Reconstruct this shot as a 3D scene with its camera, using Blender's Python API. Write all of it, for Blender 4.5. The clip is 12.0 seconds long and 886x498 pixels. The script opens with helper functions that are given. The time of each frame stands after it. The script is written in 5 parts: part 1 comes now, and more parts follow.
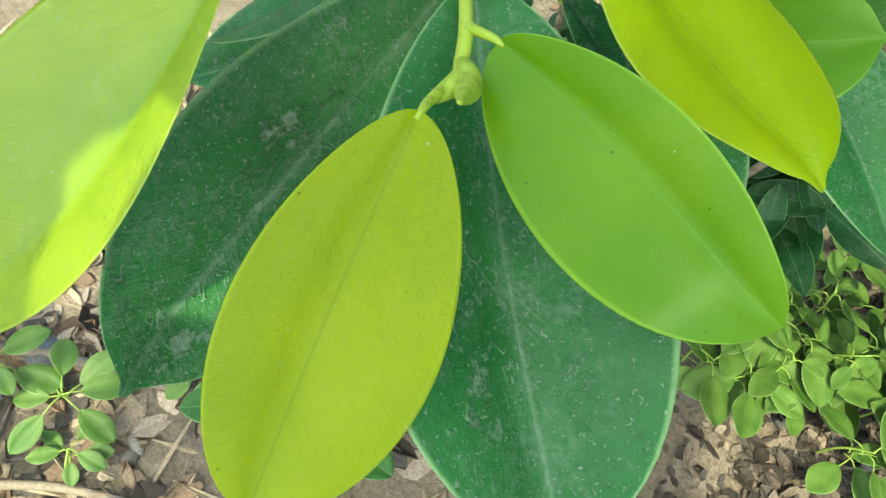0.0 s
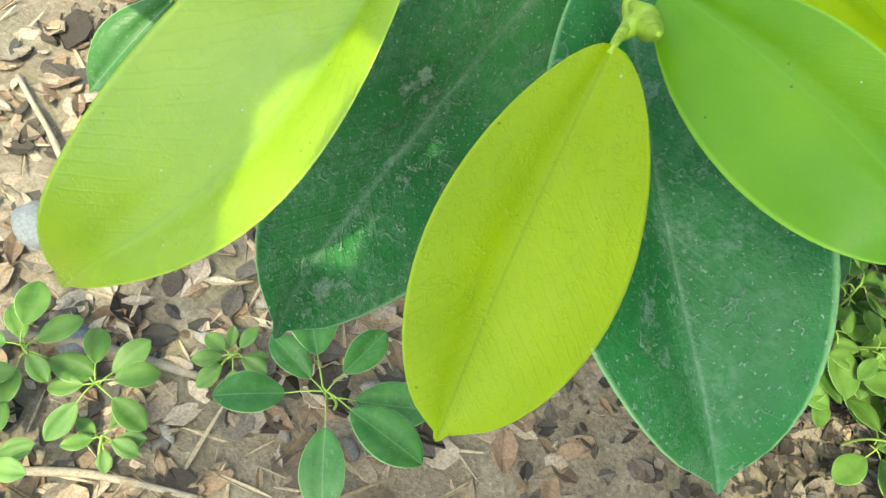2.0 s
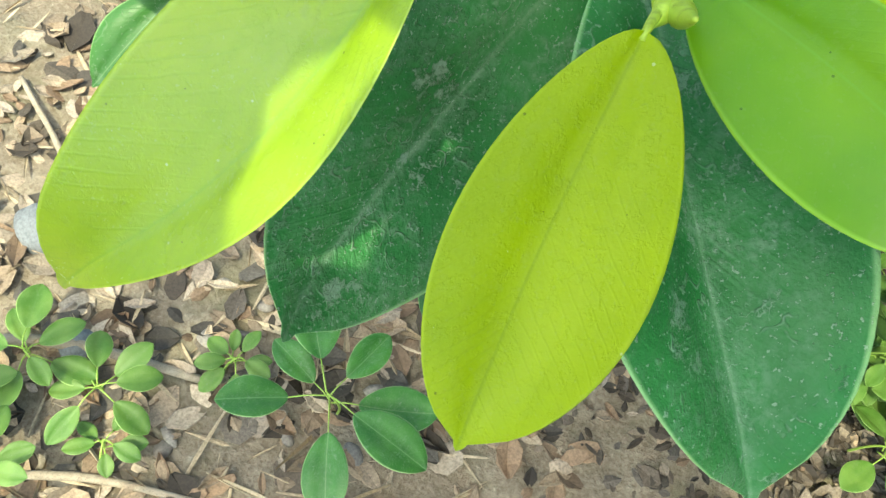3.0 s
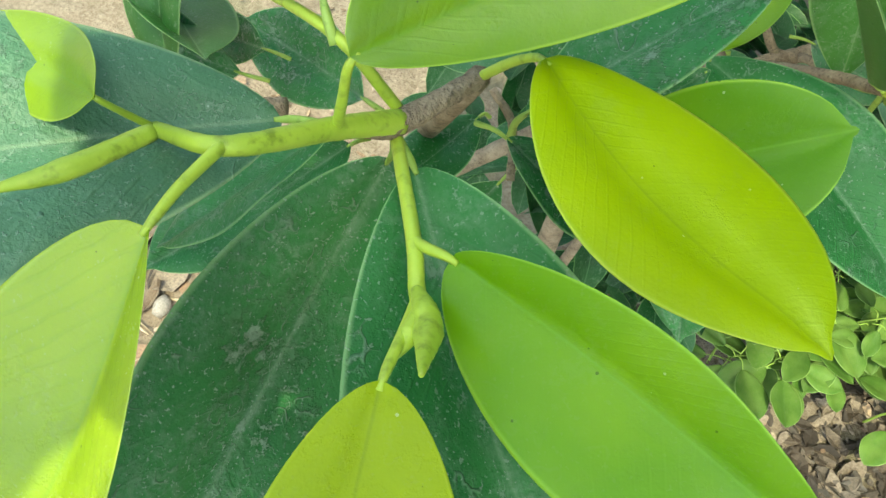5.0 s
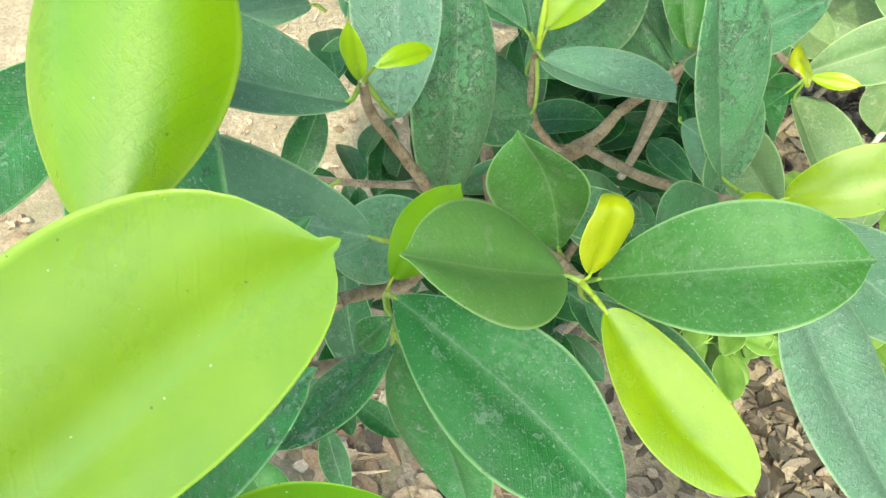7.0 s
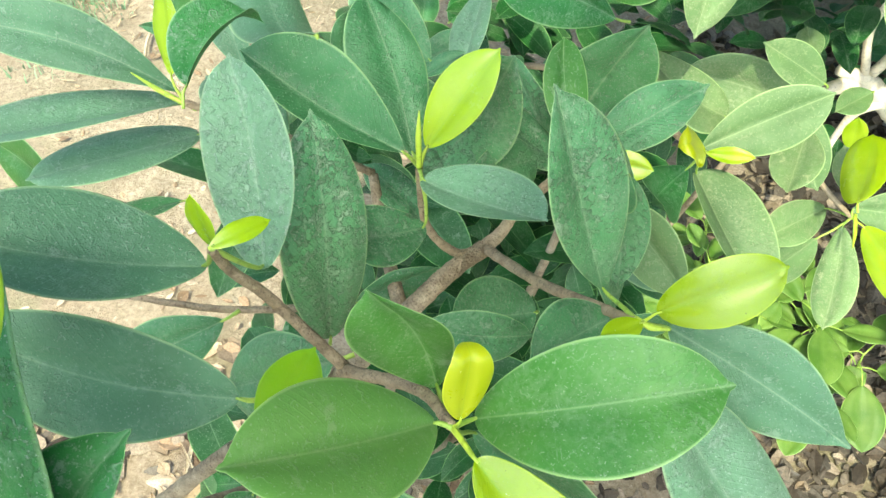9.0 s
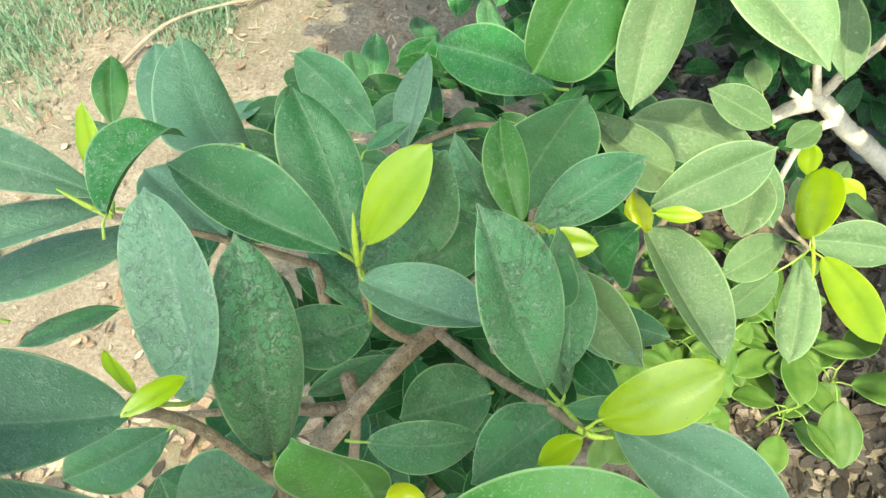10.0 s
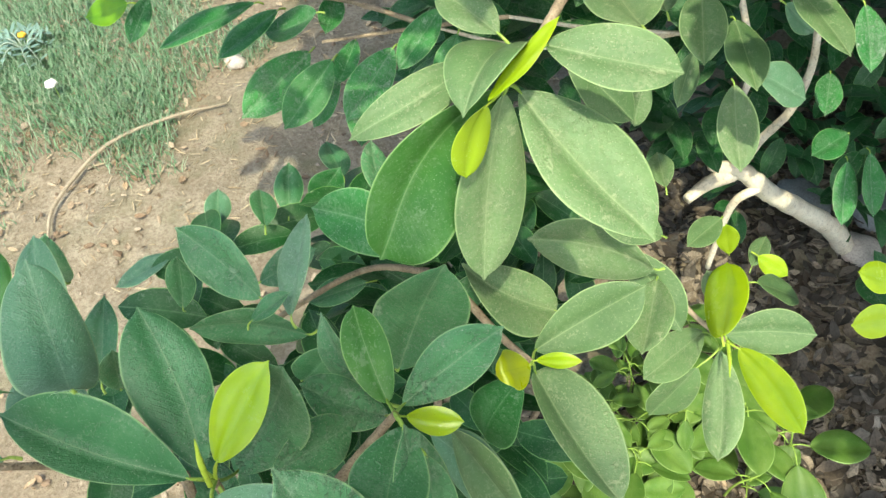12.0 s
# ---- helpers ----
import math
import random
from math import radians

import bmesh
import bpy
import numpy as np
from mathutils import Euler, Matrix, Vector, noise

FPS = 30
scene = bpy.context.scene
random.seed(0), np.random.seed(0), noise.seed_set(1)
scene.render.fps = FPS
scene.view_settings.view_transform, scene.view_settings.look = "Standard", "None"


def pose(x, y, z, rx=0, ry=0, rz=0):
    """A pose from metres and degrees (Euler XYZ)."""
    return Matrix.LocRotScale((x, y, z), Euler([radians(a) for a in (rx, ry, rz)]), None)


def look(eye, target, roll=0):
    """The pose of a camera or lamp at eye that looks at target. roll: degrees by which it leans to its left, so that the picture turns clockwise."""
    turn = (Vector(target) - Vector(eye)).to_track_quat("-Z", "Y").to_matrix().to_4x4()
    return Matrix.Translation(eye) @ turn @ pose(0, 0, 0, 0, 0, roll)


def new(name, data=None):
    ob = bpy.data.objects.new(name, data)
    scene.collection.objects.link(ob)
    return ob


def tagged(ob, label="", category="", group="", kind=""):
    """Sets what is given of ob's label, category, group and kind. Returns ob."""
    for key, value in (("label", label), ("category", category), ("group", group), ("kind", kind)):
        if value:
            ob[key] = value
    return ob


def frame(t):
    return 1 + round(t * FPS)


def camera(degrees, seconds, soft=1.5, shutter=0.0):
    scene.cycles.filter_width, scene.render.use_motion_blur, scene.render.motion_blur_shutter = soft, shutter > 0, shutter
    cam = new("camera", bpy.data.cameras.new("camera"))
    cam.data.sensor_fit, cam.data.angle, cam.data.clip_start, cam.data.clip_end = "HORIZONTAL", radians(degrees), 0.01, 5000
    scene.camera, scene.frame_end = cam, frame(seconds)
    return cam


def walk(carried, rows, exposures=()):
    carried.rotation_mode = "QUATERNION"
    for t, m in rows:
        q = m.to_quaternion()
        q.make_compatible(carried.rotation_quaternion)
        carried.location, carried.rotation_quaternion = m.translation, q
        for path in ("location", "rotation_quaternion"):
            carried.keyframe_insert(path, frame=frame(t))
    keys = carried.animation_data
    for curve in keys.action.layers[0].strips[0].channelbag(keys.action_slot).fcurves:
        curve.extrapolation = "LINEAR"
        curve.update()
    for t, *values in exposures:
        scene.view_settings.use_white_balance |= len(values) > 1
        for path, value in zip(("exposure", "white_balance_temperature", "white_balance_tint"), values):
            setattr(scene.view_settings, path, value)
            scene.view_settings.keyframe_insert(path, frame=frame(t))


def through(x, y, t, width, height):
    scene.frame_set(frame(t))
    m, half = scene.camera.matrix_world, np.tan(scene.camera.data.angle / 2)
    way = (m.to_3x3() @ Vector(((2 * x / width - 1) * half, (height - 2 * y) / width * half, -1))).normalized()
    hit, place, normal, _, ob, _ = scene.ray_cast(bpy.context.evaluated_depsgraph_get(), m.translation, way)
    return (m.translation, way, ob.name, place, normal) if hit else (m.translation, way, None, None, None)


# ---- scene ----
cam = camera(58.5, 12.0)
PATH = [
    (0, (-0.1594, -0.2397, 1.0856), (-0.2400, 0.2048, 0.1935), 24.96),
    (0.5, (-0.1620, -0.2470, 1.0834), (-0.2356, 0.2075, 0.1957), 26.00),
    (1, (-0.1649, -0.2458, 1.0846), (-0.2303, 0.2113, 0.1975), 26.52),
    (1.5, (-0.1721, -0.2591, 1.0810), (-0.2483, 0.1888, 0.1902), 25.30),
    (2, (-0.1761, -0.2653, 1.0812), (-0.2630, 0.1734, 0.1868), 24.23),
    (2.5, (-0.1796, -0.2658, 1.0755), (-0.2697, 0.1709, 0.1804), 24.16),
    (2.7, (-0.1784, -0.2661, 1.0742), (-0.2700, 0.1719, 0.1799), 24.13),
    (4.3, (-0.1790, -0.2319, 1.0862), (-0.2891, 0.2110, 0.1965), 14.94),
    (4.5, (-0.1760, -0.2250, 1.0903), (-0.2908, 0.2168, 0.2005), 12.68),
    (5, (-0.1710, -0.2081, 1.0914), (-0.2720, 0.2622, 0.2147), 11.20),
    (5.5, (-0.1571, -0.1844, 1.0998), (-0.2273, 0.2943, 0.2247), 11.03),
    (6, (-0.1519, -0.1702, 1.1026), (-0.2014, 0.3096, 0.2266), 10.84),
    (6.5, (-0.1316, -0.1367, 1.1174), (-0.1763, 0.3068, 0.2222), 8.24),
    (7, (-0.1138, -0.1142, 1.1355), (-0.1841, 0.3430, 0.2489), 1.59),
    (7.2, (-0.1084, -0.1142, 1.1339), (-0.1741, 0.3436, 0.2473), 1.73),
    (8.8, (-0.0847, -0.0886, 1.1465), (-0.1319, 0.4233, 0.2887), -0.16),
    (9, (-0.0820, -0.0810, 1.1497), (-0.1290, 0.4333, 0.2934), -0.78),
    (9.5, (-0.0743, -0.0615, 1.1559), (-0.1066, 0.4626, 0.3049), -0.83),
    (10, (-0.0667, -0.0481, 1.1632), (-0.0891, 0.4854, 0.3177), -1.96),
    (10.5, (-0.0540, -0.0375, 1.1723), (-0.0638, 0.5172, 0.3403), -3.18),
    (11, (-0.0315, -0.0217, 1.1841), (-0.0405, 0.5471, 0.3617), -5.42),
    (11.5, (-0.0193, -0.0122, 1.1920), (-0.0263, 0.5704, 0.3793), -5.92),
    (12, (0.0000, 0.0000, 1.1999), (0.0000, 0.5916, 0.3936), -6.01),
]
walk(cam, [(t, look(eye, target, roll)) for t, eye, target, roll in PATH],
     exposures=[(0, 1.50, 6600, -10), (1.5, 1.62, 6550, -10), (2.7, 1.62, 6550, -10), (4.5, 1.52, 6750, -10), (5.5, 1.62, 6700, -10), (6.5, 1.92, 6700, -10), (9, 1.97, 6600, -8), (10.5, 1.66, 6600, -6), (12, 1.46, 6500, -4)])

# ---- light ----
SUN_UP, SUN_FROM = 64.0, 186.0   # elevation, and bearing clockwise from +y, in degrees
world = bpy.data.worlds.new("sky")
scene.world = world
world.use_nodes = True
wn = world.node_tree
sky = wn.nodes.new("ShaderNodeTexSky")
sky.sky_type = "NISHITA"
sky.sun_disc = False
sky.sun_elevation = radians(SUN_UP)
sky.sun_rotation = radians(SUN_FROM)
sky.dust_density = 4.0
wn.links.new(sky.outputs[0], wn.nodes["Background"].inputs[0])
wn.nodes["Background"].inputs[1].default_value = 0.15
lamp = bpy.data.lights.new("sun", "SUN")
lamp.energy = 1.85
lamp.angle = radians(0.53)
lamp.color = (1.0, 0.87, 0.67)
sun = new("sun", lamp)
az = radians(SUN_FROM)
sun.matrix_world = look((math.sin(az) * 5, math.cos(az) * 5, 5 * math.tan(radians(SUN_UP))), (0, 0, 0))


# ---- materials ----
def nodes_of(name):
    m = bpy.data.materials.new(name)
    m.use_nodes = True
    return m, m.node_tree.nodes, m.node_tree.links, m.node_tree.nodes["Principled BSDF"]


def noise_at(n, l, vec, scale, detail=4.0, rough=0.55):
    t = n.new("ShaderNodeTexNoise")
    t.inputs["Scale"].default_value = scale
    t.inputs["Detail"].default_value = detail
    t.inputs["Roughness"].default_value = rough
    if vec is not None:
        l.new(vec, t.inputs["Vector"])
    return t.outputs["Fac"]


def n_colour(n, l, vec, scale):
    t = n.new("ShaderNodeTexNoise")
    t.inputs["Scale"].default_value = scale
    l.new(vec, t.inputs["Vector"])
    return t.outputs["Color"]


def ramp(n, l, fac, *stops):
    r = n.new("ShaderNodeValToRGB")
    while len(r.color_ramp.elements) < len(stops):
        r.color_ramp.elements.new(0.5)
    for e, (p, c) in zip(r.color_ramp.elements, stops):
        e.position = p
        e.color = (*c, 1) if len(c) == 3 else c
    l.new(fac, r.inputs[0])
    return r.outputs[0]


def grey(v):
    return (v, v, v)


def maths(n, l, op, a, b=0.0, c=None):
    m = n.new("ShaderNodeMath")
    m.operation = op
    for i, v in enumerate((a, b) if c is None else (a, b, c)):
        if isinstance(v, (int, float)):
            m.inputs[i].default_value = v
        else:
            l.new(v, m.inputs[i])
    return m.outputs[0]


def mixed(n, l, fac, a, b, blend="MIX"):
    m = n.new("ShaderNodeMix")
    m.data_type = "RGBA"
    m.blend_type = blend
    for i, v in ((0, fac), (6, a), (7, b)):
        if isinstance(v, (int, float)):
            m.inputs[i].default_value = v
        elif isinstance(v, tuple):
            m.inputs[i].default_value = (*v, 1)
        else:
            l.new(v, m.inputs[i])
    return m.outputs[2]


def bumped(n, l, p, height, strength, distance):
    b = n.new("ShaderNodeBump")
    b.inputs["Strength"].default_value = strength
    b.inputs["Distance"].default_value = distance
    l.new(height, b.inputs["Height"])
    l.new(b.outputs[0], p.inputs["Normal"])


def leaf_material(name, deep, light, rib, rim, dust, rough, through, vein, film_col=(0.36, 0.39, 0.30), wax=0.0, relief=0.22, shine=0.5, veil=0.0, caked=0.26):
    """A leaf blade: two tones, pale midrib and rim, fine side veins, dust, and light through the blade."""
    m, n, l, p = nodes_of(name)
    flat = n.new("ShaderNodeUVMap")
    flat.uv_map = "blade"
    edge = n.new("ShaderNodeUVMap")
    edge.uv_map = "rim"
    info = n.new("ShaderNodeObjectInfo")
    co = n.new("ShaderNodeTexCoord")
    move = n.new("ShaderNodeVectorMath")
    move.operation = "ADD"
    l.new(co.outputs["Object"], move.inputs[0])
    shift = n.new("ShaderNodeCombineXYZ")
    l.new(maths(n, l, "MULTIPLY", info.outputs["Random"], 7.0), shift.inputs[0])
    l.new(maths(n, l, "MULTIPLY", info.outputs["Random"], 3.0), shift.inputs[1])
    l.new(shift.outputs[0], move.inputs[1])
    at = move.outputs[0]
    sep = n.new("ShaderNodeSeparateXYZ")
    l.new(flat.outputs[0], sep.inputs[0])
    across = maths(n, l, "ABSOLUTE", maths(n, l, "SUBTRACT", sep.outputs[1], 0.5))
    rsep = n.new("ShaderNodeSeparateXYZ")
    l.new(edge.outputs[0], rsep.inputs[0])
    redge = maths(n, l, "ABSOLUTE", maths(n, l, "SUBTRACT", rsep.outputs[1], 0.5))
    broad = noise_at(n, l, at, 28.0, 3.0)
    col = mixed(n, l, ramp(n, l, broad, (0.35, grey(0)), (0.68, grey(1))), deep, light)
    tone = maths(n, l, "MULTIPLY_ADD", info.outputs["Random"], 0.3, 0.85)
    shade = n.new("ShaderNodeCombineXYZ")
    for i in range(3):
        l.new(tone, shade.inputs[i])
    col = mixed(n, l, 1.0, col, shade.outputs[0], "MULTIPLY")
    # side veins leave the midrib at a slant
    slant = maths(n, l, "MULTIPLY_ADD", across, -0.55, sep.outputs[0])
    wob = maths(n, l, "MULTIPLY_ADD", noise_at(n, l, at, 60.0, 2.0), 0.06, slant)
    wave = maths(n, l, "SINE", maths(n, l, "MULTIPLY", wob, 150.0))
    veins = maths(n, l, "MULTIPLY", ramp(n, l, wave, (0.7, grey(0)), (1.0, grey(1))), ramp(n, l, noise_at(n, l, at, 38.0, 3.0), (0.4, grey(0)), (0.65, grey(1))))
    col = mixed(n, l, maths(n, l, "MULTIPLY", veins, vein), col, rib)
    midrib = ramp(n, l, across, (0.002, grey(1)), (0.012, grey(0)))
    col = mixed(n, l, maths(n, l, "MULTIPLY", midrib, 0.5), col, rib)
    rimmask = ramp(n, l, redge, (0.470, grey(0)), (0.492, grey(1)))
    col = mixed(n, l, maths(n, l, "MULTIPLY", rimmask, 0.85), col, rim)
    fine = noise_at(n, l, at, 420.0, 5.0, 0.7)
    big = noise_at(n, l, at, 55.0, 6.0, 0.65)
    film = maths(n, l, "MULTIPLY", ramp(n, l, big, (0.45, grey(0)), (0.75, grey(0.6))), ramp(n, l, fine, (0.42, grey(0.0)), (0.62, grey(1))))
    specks = ramp(n, l, noise_at(n, l, at, 1100.0, 2.0), (0.635, grey(0)), (0.68, grey(1)))
    # a film in the groove of the midrib and broken crusts
    crust = ramp(n, l, noise_at(n, l, at, 75.0, 9.0, 0.8), (0.585, grey(0)), (0.615, grey(1)))
    # caked dust breaks up into small flakes; how far it spreads differs from leaf to leaf
    where = maths(n, l, "MULTIPLY_ADD", info.outputs["Random"], 0.34, noise_at(n, l, at, 34.0, 4.0, 0.6))
    lumps = maths(n, l, "MULTIPLY", ramp(n, l, noise_at(n, l, at, 330.0, 5.0, 0.68), (0.53, grey(0)), (0.60, grey(1))), ramp(n, l, where, (0.62, grey(0)), (0.86, grey(1))))
    flakes = maths(n, l, "MULTIPLY", lumps, caked)
    crust = maths(n, l, "MAXIMUM", maths(n, l, "MULTIPLY", crust, 0.75), flakes)
    # rims left by dried drops, and dust gathered along the groove of the midrib
    cells = n.new("ShaderNodeTexVoronoi")
    cells.inputs["Scale"].default_value = 105.0
    l.new(mixed(n, l, 0.012, at, n_colour(n, l, at, 160.0), "ADD"), cells.inputs["Vector"])
    ring = maths(n, l, "ABSOLUTE", maths(n, l, "SUBTRACT", cells.outputs["Distance"], 0.34))
    ring = maths(n, l, "MULTIPLY", ramp(n, l, ring, (0.012, grey(1)), (0.05, grey(0))), ramp(n, l, noise_at(n, l, at, 130.0, 4.0, 0.7), (0.50, grey(0)), (0.62, grey(1))))
    groove = maths(n, l, "MULTIPLY", ramp(n, l, across, (0.004, grey(1)), (0.045, grey(0))), ramp(n, l, noise_at(n, l, at, 240.0, 6.0, 0.75), (0.40, grey(0)), (0.62, grey(1))))
    crust = maths(n, l, "MAXIMUM", crust, maths(n, l, "MAXIMUM", maths(n, l, "MULTIPLY", ring, 0.65), maths(n, l, "MULTIPLY", groove, 0.5)))
    # fine crooked scratches of dust, broken up and gathered near the midrib
    line = maths(n, l, "ABSOLUTE", maths(n, l, "SUBTRACT", noise_at(n, l, at, 190.0, 3.0, 0.6), 0.5))
    near = maths(n, l, "MULTIPLY_ADD", across, -0.35, noise_at(n, l, at, 150.0, 4.0, 0.7))
    scratch = maths(n, l, "MULTIPLY", ramp(n, l, line, (0.006, grey(1)), (0.022, grey(0))), ramp(n, l, near, (0.49, grey(0)), (0.60, grey(1))))
    crust = maths(n, l, "MAXIMUM", crust, maths(n, l, "MULTIPLY", scratch, 0.75))
    fac = maths(n, l, "MAXIMUM", maths(n, l, "MAXIMUM", film, maths(n, l, "MULTIPLY", specks, 0.8)), maths(n, l, "MULTIPLY", crust, 0.85))
    amount = maths(n, l, "MULTIPLY", fac, maths(n, l, "MULTIPLY_ADD", info.outputs["Random"], dust * 0.7, dust * 0.6))
    if veil:
        amount = maths(n, l, "ADD", amount, maths(n, l, "MULTIPLY_ADD", info.outputs["Random"], veil, veil * 0.6))
        amount = maths(n, l, "MINIMUM", amount, 0.9)
    col = mixed(n, l, amount, col, film_col)
    # a sprinkle of dark and pale specks, each its own size
    grit = n.new("ShaderNodeTexVoronoi")
    grit.inputs["Scale"].default_value = 420.0
    l.new(at, grit.inputs["Vector"])
    pick = n.new("ShaderNodeSeparateColor")
    l.new(grit.outputs["Color"], pick.inputs[0])
    size = maths(n, l, "MULTIPLY_ADD", pick.outputs[1], 0.10, 0.015)
    speck = maths(n, l, "LESS_THAN", grit.outputs["Distance"], size)
    col = mixed(n, l, maths(n, l, "MULTIPLY", speck, maths(n, l, "MULTIPLY", maths(n, l, "GREATER_THAN", pick.outputs[0], 0.80), 0.6)), col, tuple(v * 0.2 for v in deep))
    col = mixed(n, l, maths(n, l, "MULTIPLY", speck, maths(n, l, "MULTIPLY", maths(n, l, "LESS_THAN", pick.outputs[0], 0.12), 0.4)), col, tuple(0.5 * v + 0.5 for v in light))
    l.new(col, p.inputs["Base Color"])
    l.new(maths(n, l, "MULTIPLY_ADD", amount, 0.5, maths(n, l, "MULTIPLY_ADD", big, 0.15, rough - 0.07)), p.inputs["Roughness"])
    p.inputs["IOR"].default_value = 1.5
    p.inputs["Specular IOR Level"].default_value = shine
    p.inputs["Coat Weight"].default_value = wax
    p.inputs["Coat Roughness"].default_value = 0.18 if wax > 0.6 else 0.26
    hgt = maths(n, l, "ADD", maths(n, l, "MULTIPLY", veins, 0.25 + 3.0 * vein * wax), maths(n, l, "MULTIPLY_ADD", noise_at(n, l, at, 1500.0, 2.0), 0.35, maths(n, l, "MULTIPLY", noise_at(n, l, at, 420.0, 4.0), 0.8)))
    hgt = maths(n, l, "MULTIPLY_ADD", noise_at(n, l, at, 45.0, 2.0), 3.0, hgt)
    hgt = maths(n, l, "MULTIPLY_ADD", amount, 0.8, hgt)
    hgt = maths(n, l, "MULTIPLY_ADD", lumps, 2.6 * caked, hgt)
    hgt = maths(n, l, "MULTIPLY_ADD", ring, 0.7 * dust, hgt)
    bumped(n, l, p, hgt, relief, 0.0006)
    glow = n.new("ShaderNodeBsdfTranslucent")
    l.new(col, glow.inputs[0])
    mix = n.new("ShaderNodeMixShader")
    mix.inputs[0].default_value = through
    l.new(p.outputs[0], mix.inputs[1])
    l.new(glow.outputs[0], mix.inputs[2])
    l.new(mix.outputs[0], n["Material Output"].inputs[0])
    return m


# old leaf tones about halved, so the colour itself carries the deep shade
INNER_M = leaf_material("shade_toned_leaf", (0.008, 0.068, 0.012), (0.024, 0.120, 0.026), (0.15, 0.30, 0.12), (0.20, 0.38, 0.12), 0.5, 0.42, 0.10, 0.06, (0.37, 0.44, 0.33), relief=0.5, shine=0.35, caked=0.3)
OLD_M = leaf_material("old_leaf", (0.018, 0.148, 0.025), (0.045, 0.240, 0.051), (0.16, 0.32, 0.15), (0.28, 0.50, 0.20), 0.85, 0.38, 0.10, 0.06, (0.41, 0.50, 0.41), relief=0.8, shine=0.28, veil=0.03, caked=0.42)
# dusty leaf of the sunlit shoots, with their warm light put into the film
DUSTY_M = leaf_material("dusty_leaf", (0.050, 0.138, 0.036), (0.090, 0.200, 0.058), (0.26, 0.38, 0.17), (0.36, 0.52, 0.22), 0.65, 0.46, 0.12, 0.08, (0.39, 0.435, 0.275), relief=0.6, veil=0.12, caked=0.28)
CAKED_M = leaf_material("caked_leaf", (0.030, 0.168, 0.048), (0.064, 0.255, 0.088), (0.22, 0.38, 0.18), (0.34, 0.54, 0.24), 0.78, 0.34, 0.12, 0.08, (0.395, 0.49, 0.37), relief=1.0, veil=0.07, caked=0.5)
GREEN_M = leaf_material("green_leaf", (0.042, 0.170, 0.024), (0.086, 0.255, 0.046), (0.27, 0.46, 0.18), (0.36, 0.58, 0.22), 0.46, 0.40, 0.26, 0.08, (0.40, 0.50, 0.36), relief=0.4)
# green leaf with raised tones that stand in for missing light, plus thin dust
BRIGHTENED_M = leaf_material("brightened_leaf", (0.120, 0.325, 0.050), (0.180, 0.400, 0.085), (0.30, 0.48, 0.18), (0.40, 0.60, 0.22), 0.55, 0.40, 0.30, 0.08, (0.42, 0.52, 0.36), relief=0.4, veil=0.06)
FRESH_M = leaf_material("fresh_leaf", (0.105, 0.270, 0.002), (0.172, 0.345, 0.005), (0.16, 0.37, 0.02), (0.27, 0.50, 0.04), 0.05, 0.36, 0.22, 0.10, wax=0.15, relief=0.2, shine=0.32)
LIME_M = leaf_material("lime_leaf", (0.22, 0.350, 0.003), (0.30, 0.425, 0.010), (0.21, 0.38, 0.012), (0.42, 0.58, 0.05), 0.04, 0.25, 0.22, 0.24, wax=0.6, relief=0.26)
SPRING_M = leaf_material("spring_leaf", (0.175, 0.342, 0.004), (0.255, 0.415, 0.012), (0.17, 0.36, 0.02), (0.36, 0.56, 0.05), 0.04, 0.28, 0.22, 0.16, wax=0.45, relief=0.22)
TENDER_M = leaf_material("tender_leaf", (0.32, 0.50, 0.008), (0.43, 0.60, 0.025), (0.24, 0.46, 0.015), (0.52, 0.70, 0.08), 0.04, 0.25, 0.28, 0.16, wax=0.7, relief=0.2)
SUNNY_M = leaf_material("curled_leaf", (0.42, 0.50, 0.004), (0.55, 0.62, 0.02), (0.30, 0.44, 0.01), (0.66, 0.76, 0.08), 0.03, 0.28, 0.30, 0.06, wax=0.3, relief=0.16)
YOUNG_M = leaf_material("young_leaf", (0.225, 0.325, 0.0004), (0.29, 0.39, 0.0008), (0.19, 0.29, 0.002), (0.36, 0.48, 0.02), 0.05, 0.33, 0.22, 0.09, wax=0.0, relief=0.3, shine=0.24)
LEMON_M = leaf_material("lemon_leaf", (0.29, 0.44, 0.002), (0.39, 0.54, 0.006), (0.22, 0.34, 0.004), (0.42, 0.56, 0.04), 0.05, 0.32, 0.22, 0.09, wax=0.1, relief=0.25, shine=0.35)
# shaded copy of the dusty leaf: cool skylight tint put into its colour
VEILED_M = leaf_material("cool_veiled_leaf", (0.030, 0.155, 0.052), (0.064, 0.232, 0.090), (0.24, 0.38, 0.20), (0.34, 0.52, 0.24), 0.7, 0.38, 0.12, 0.08, (0.355, 0.47, 0.375), relief=0.8, veil=0.20, caked=0.36)


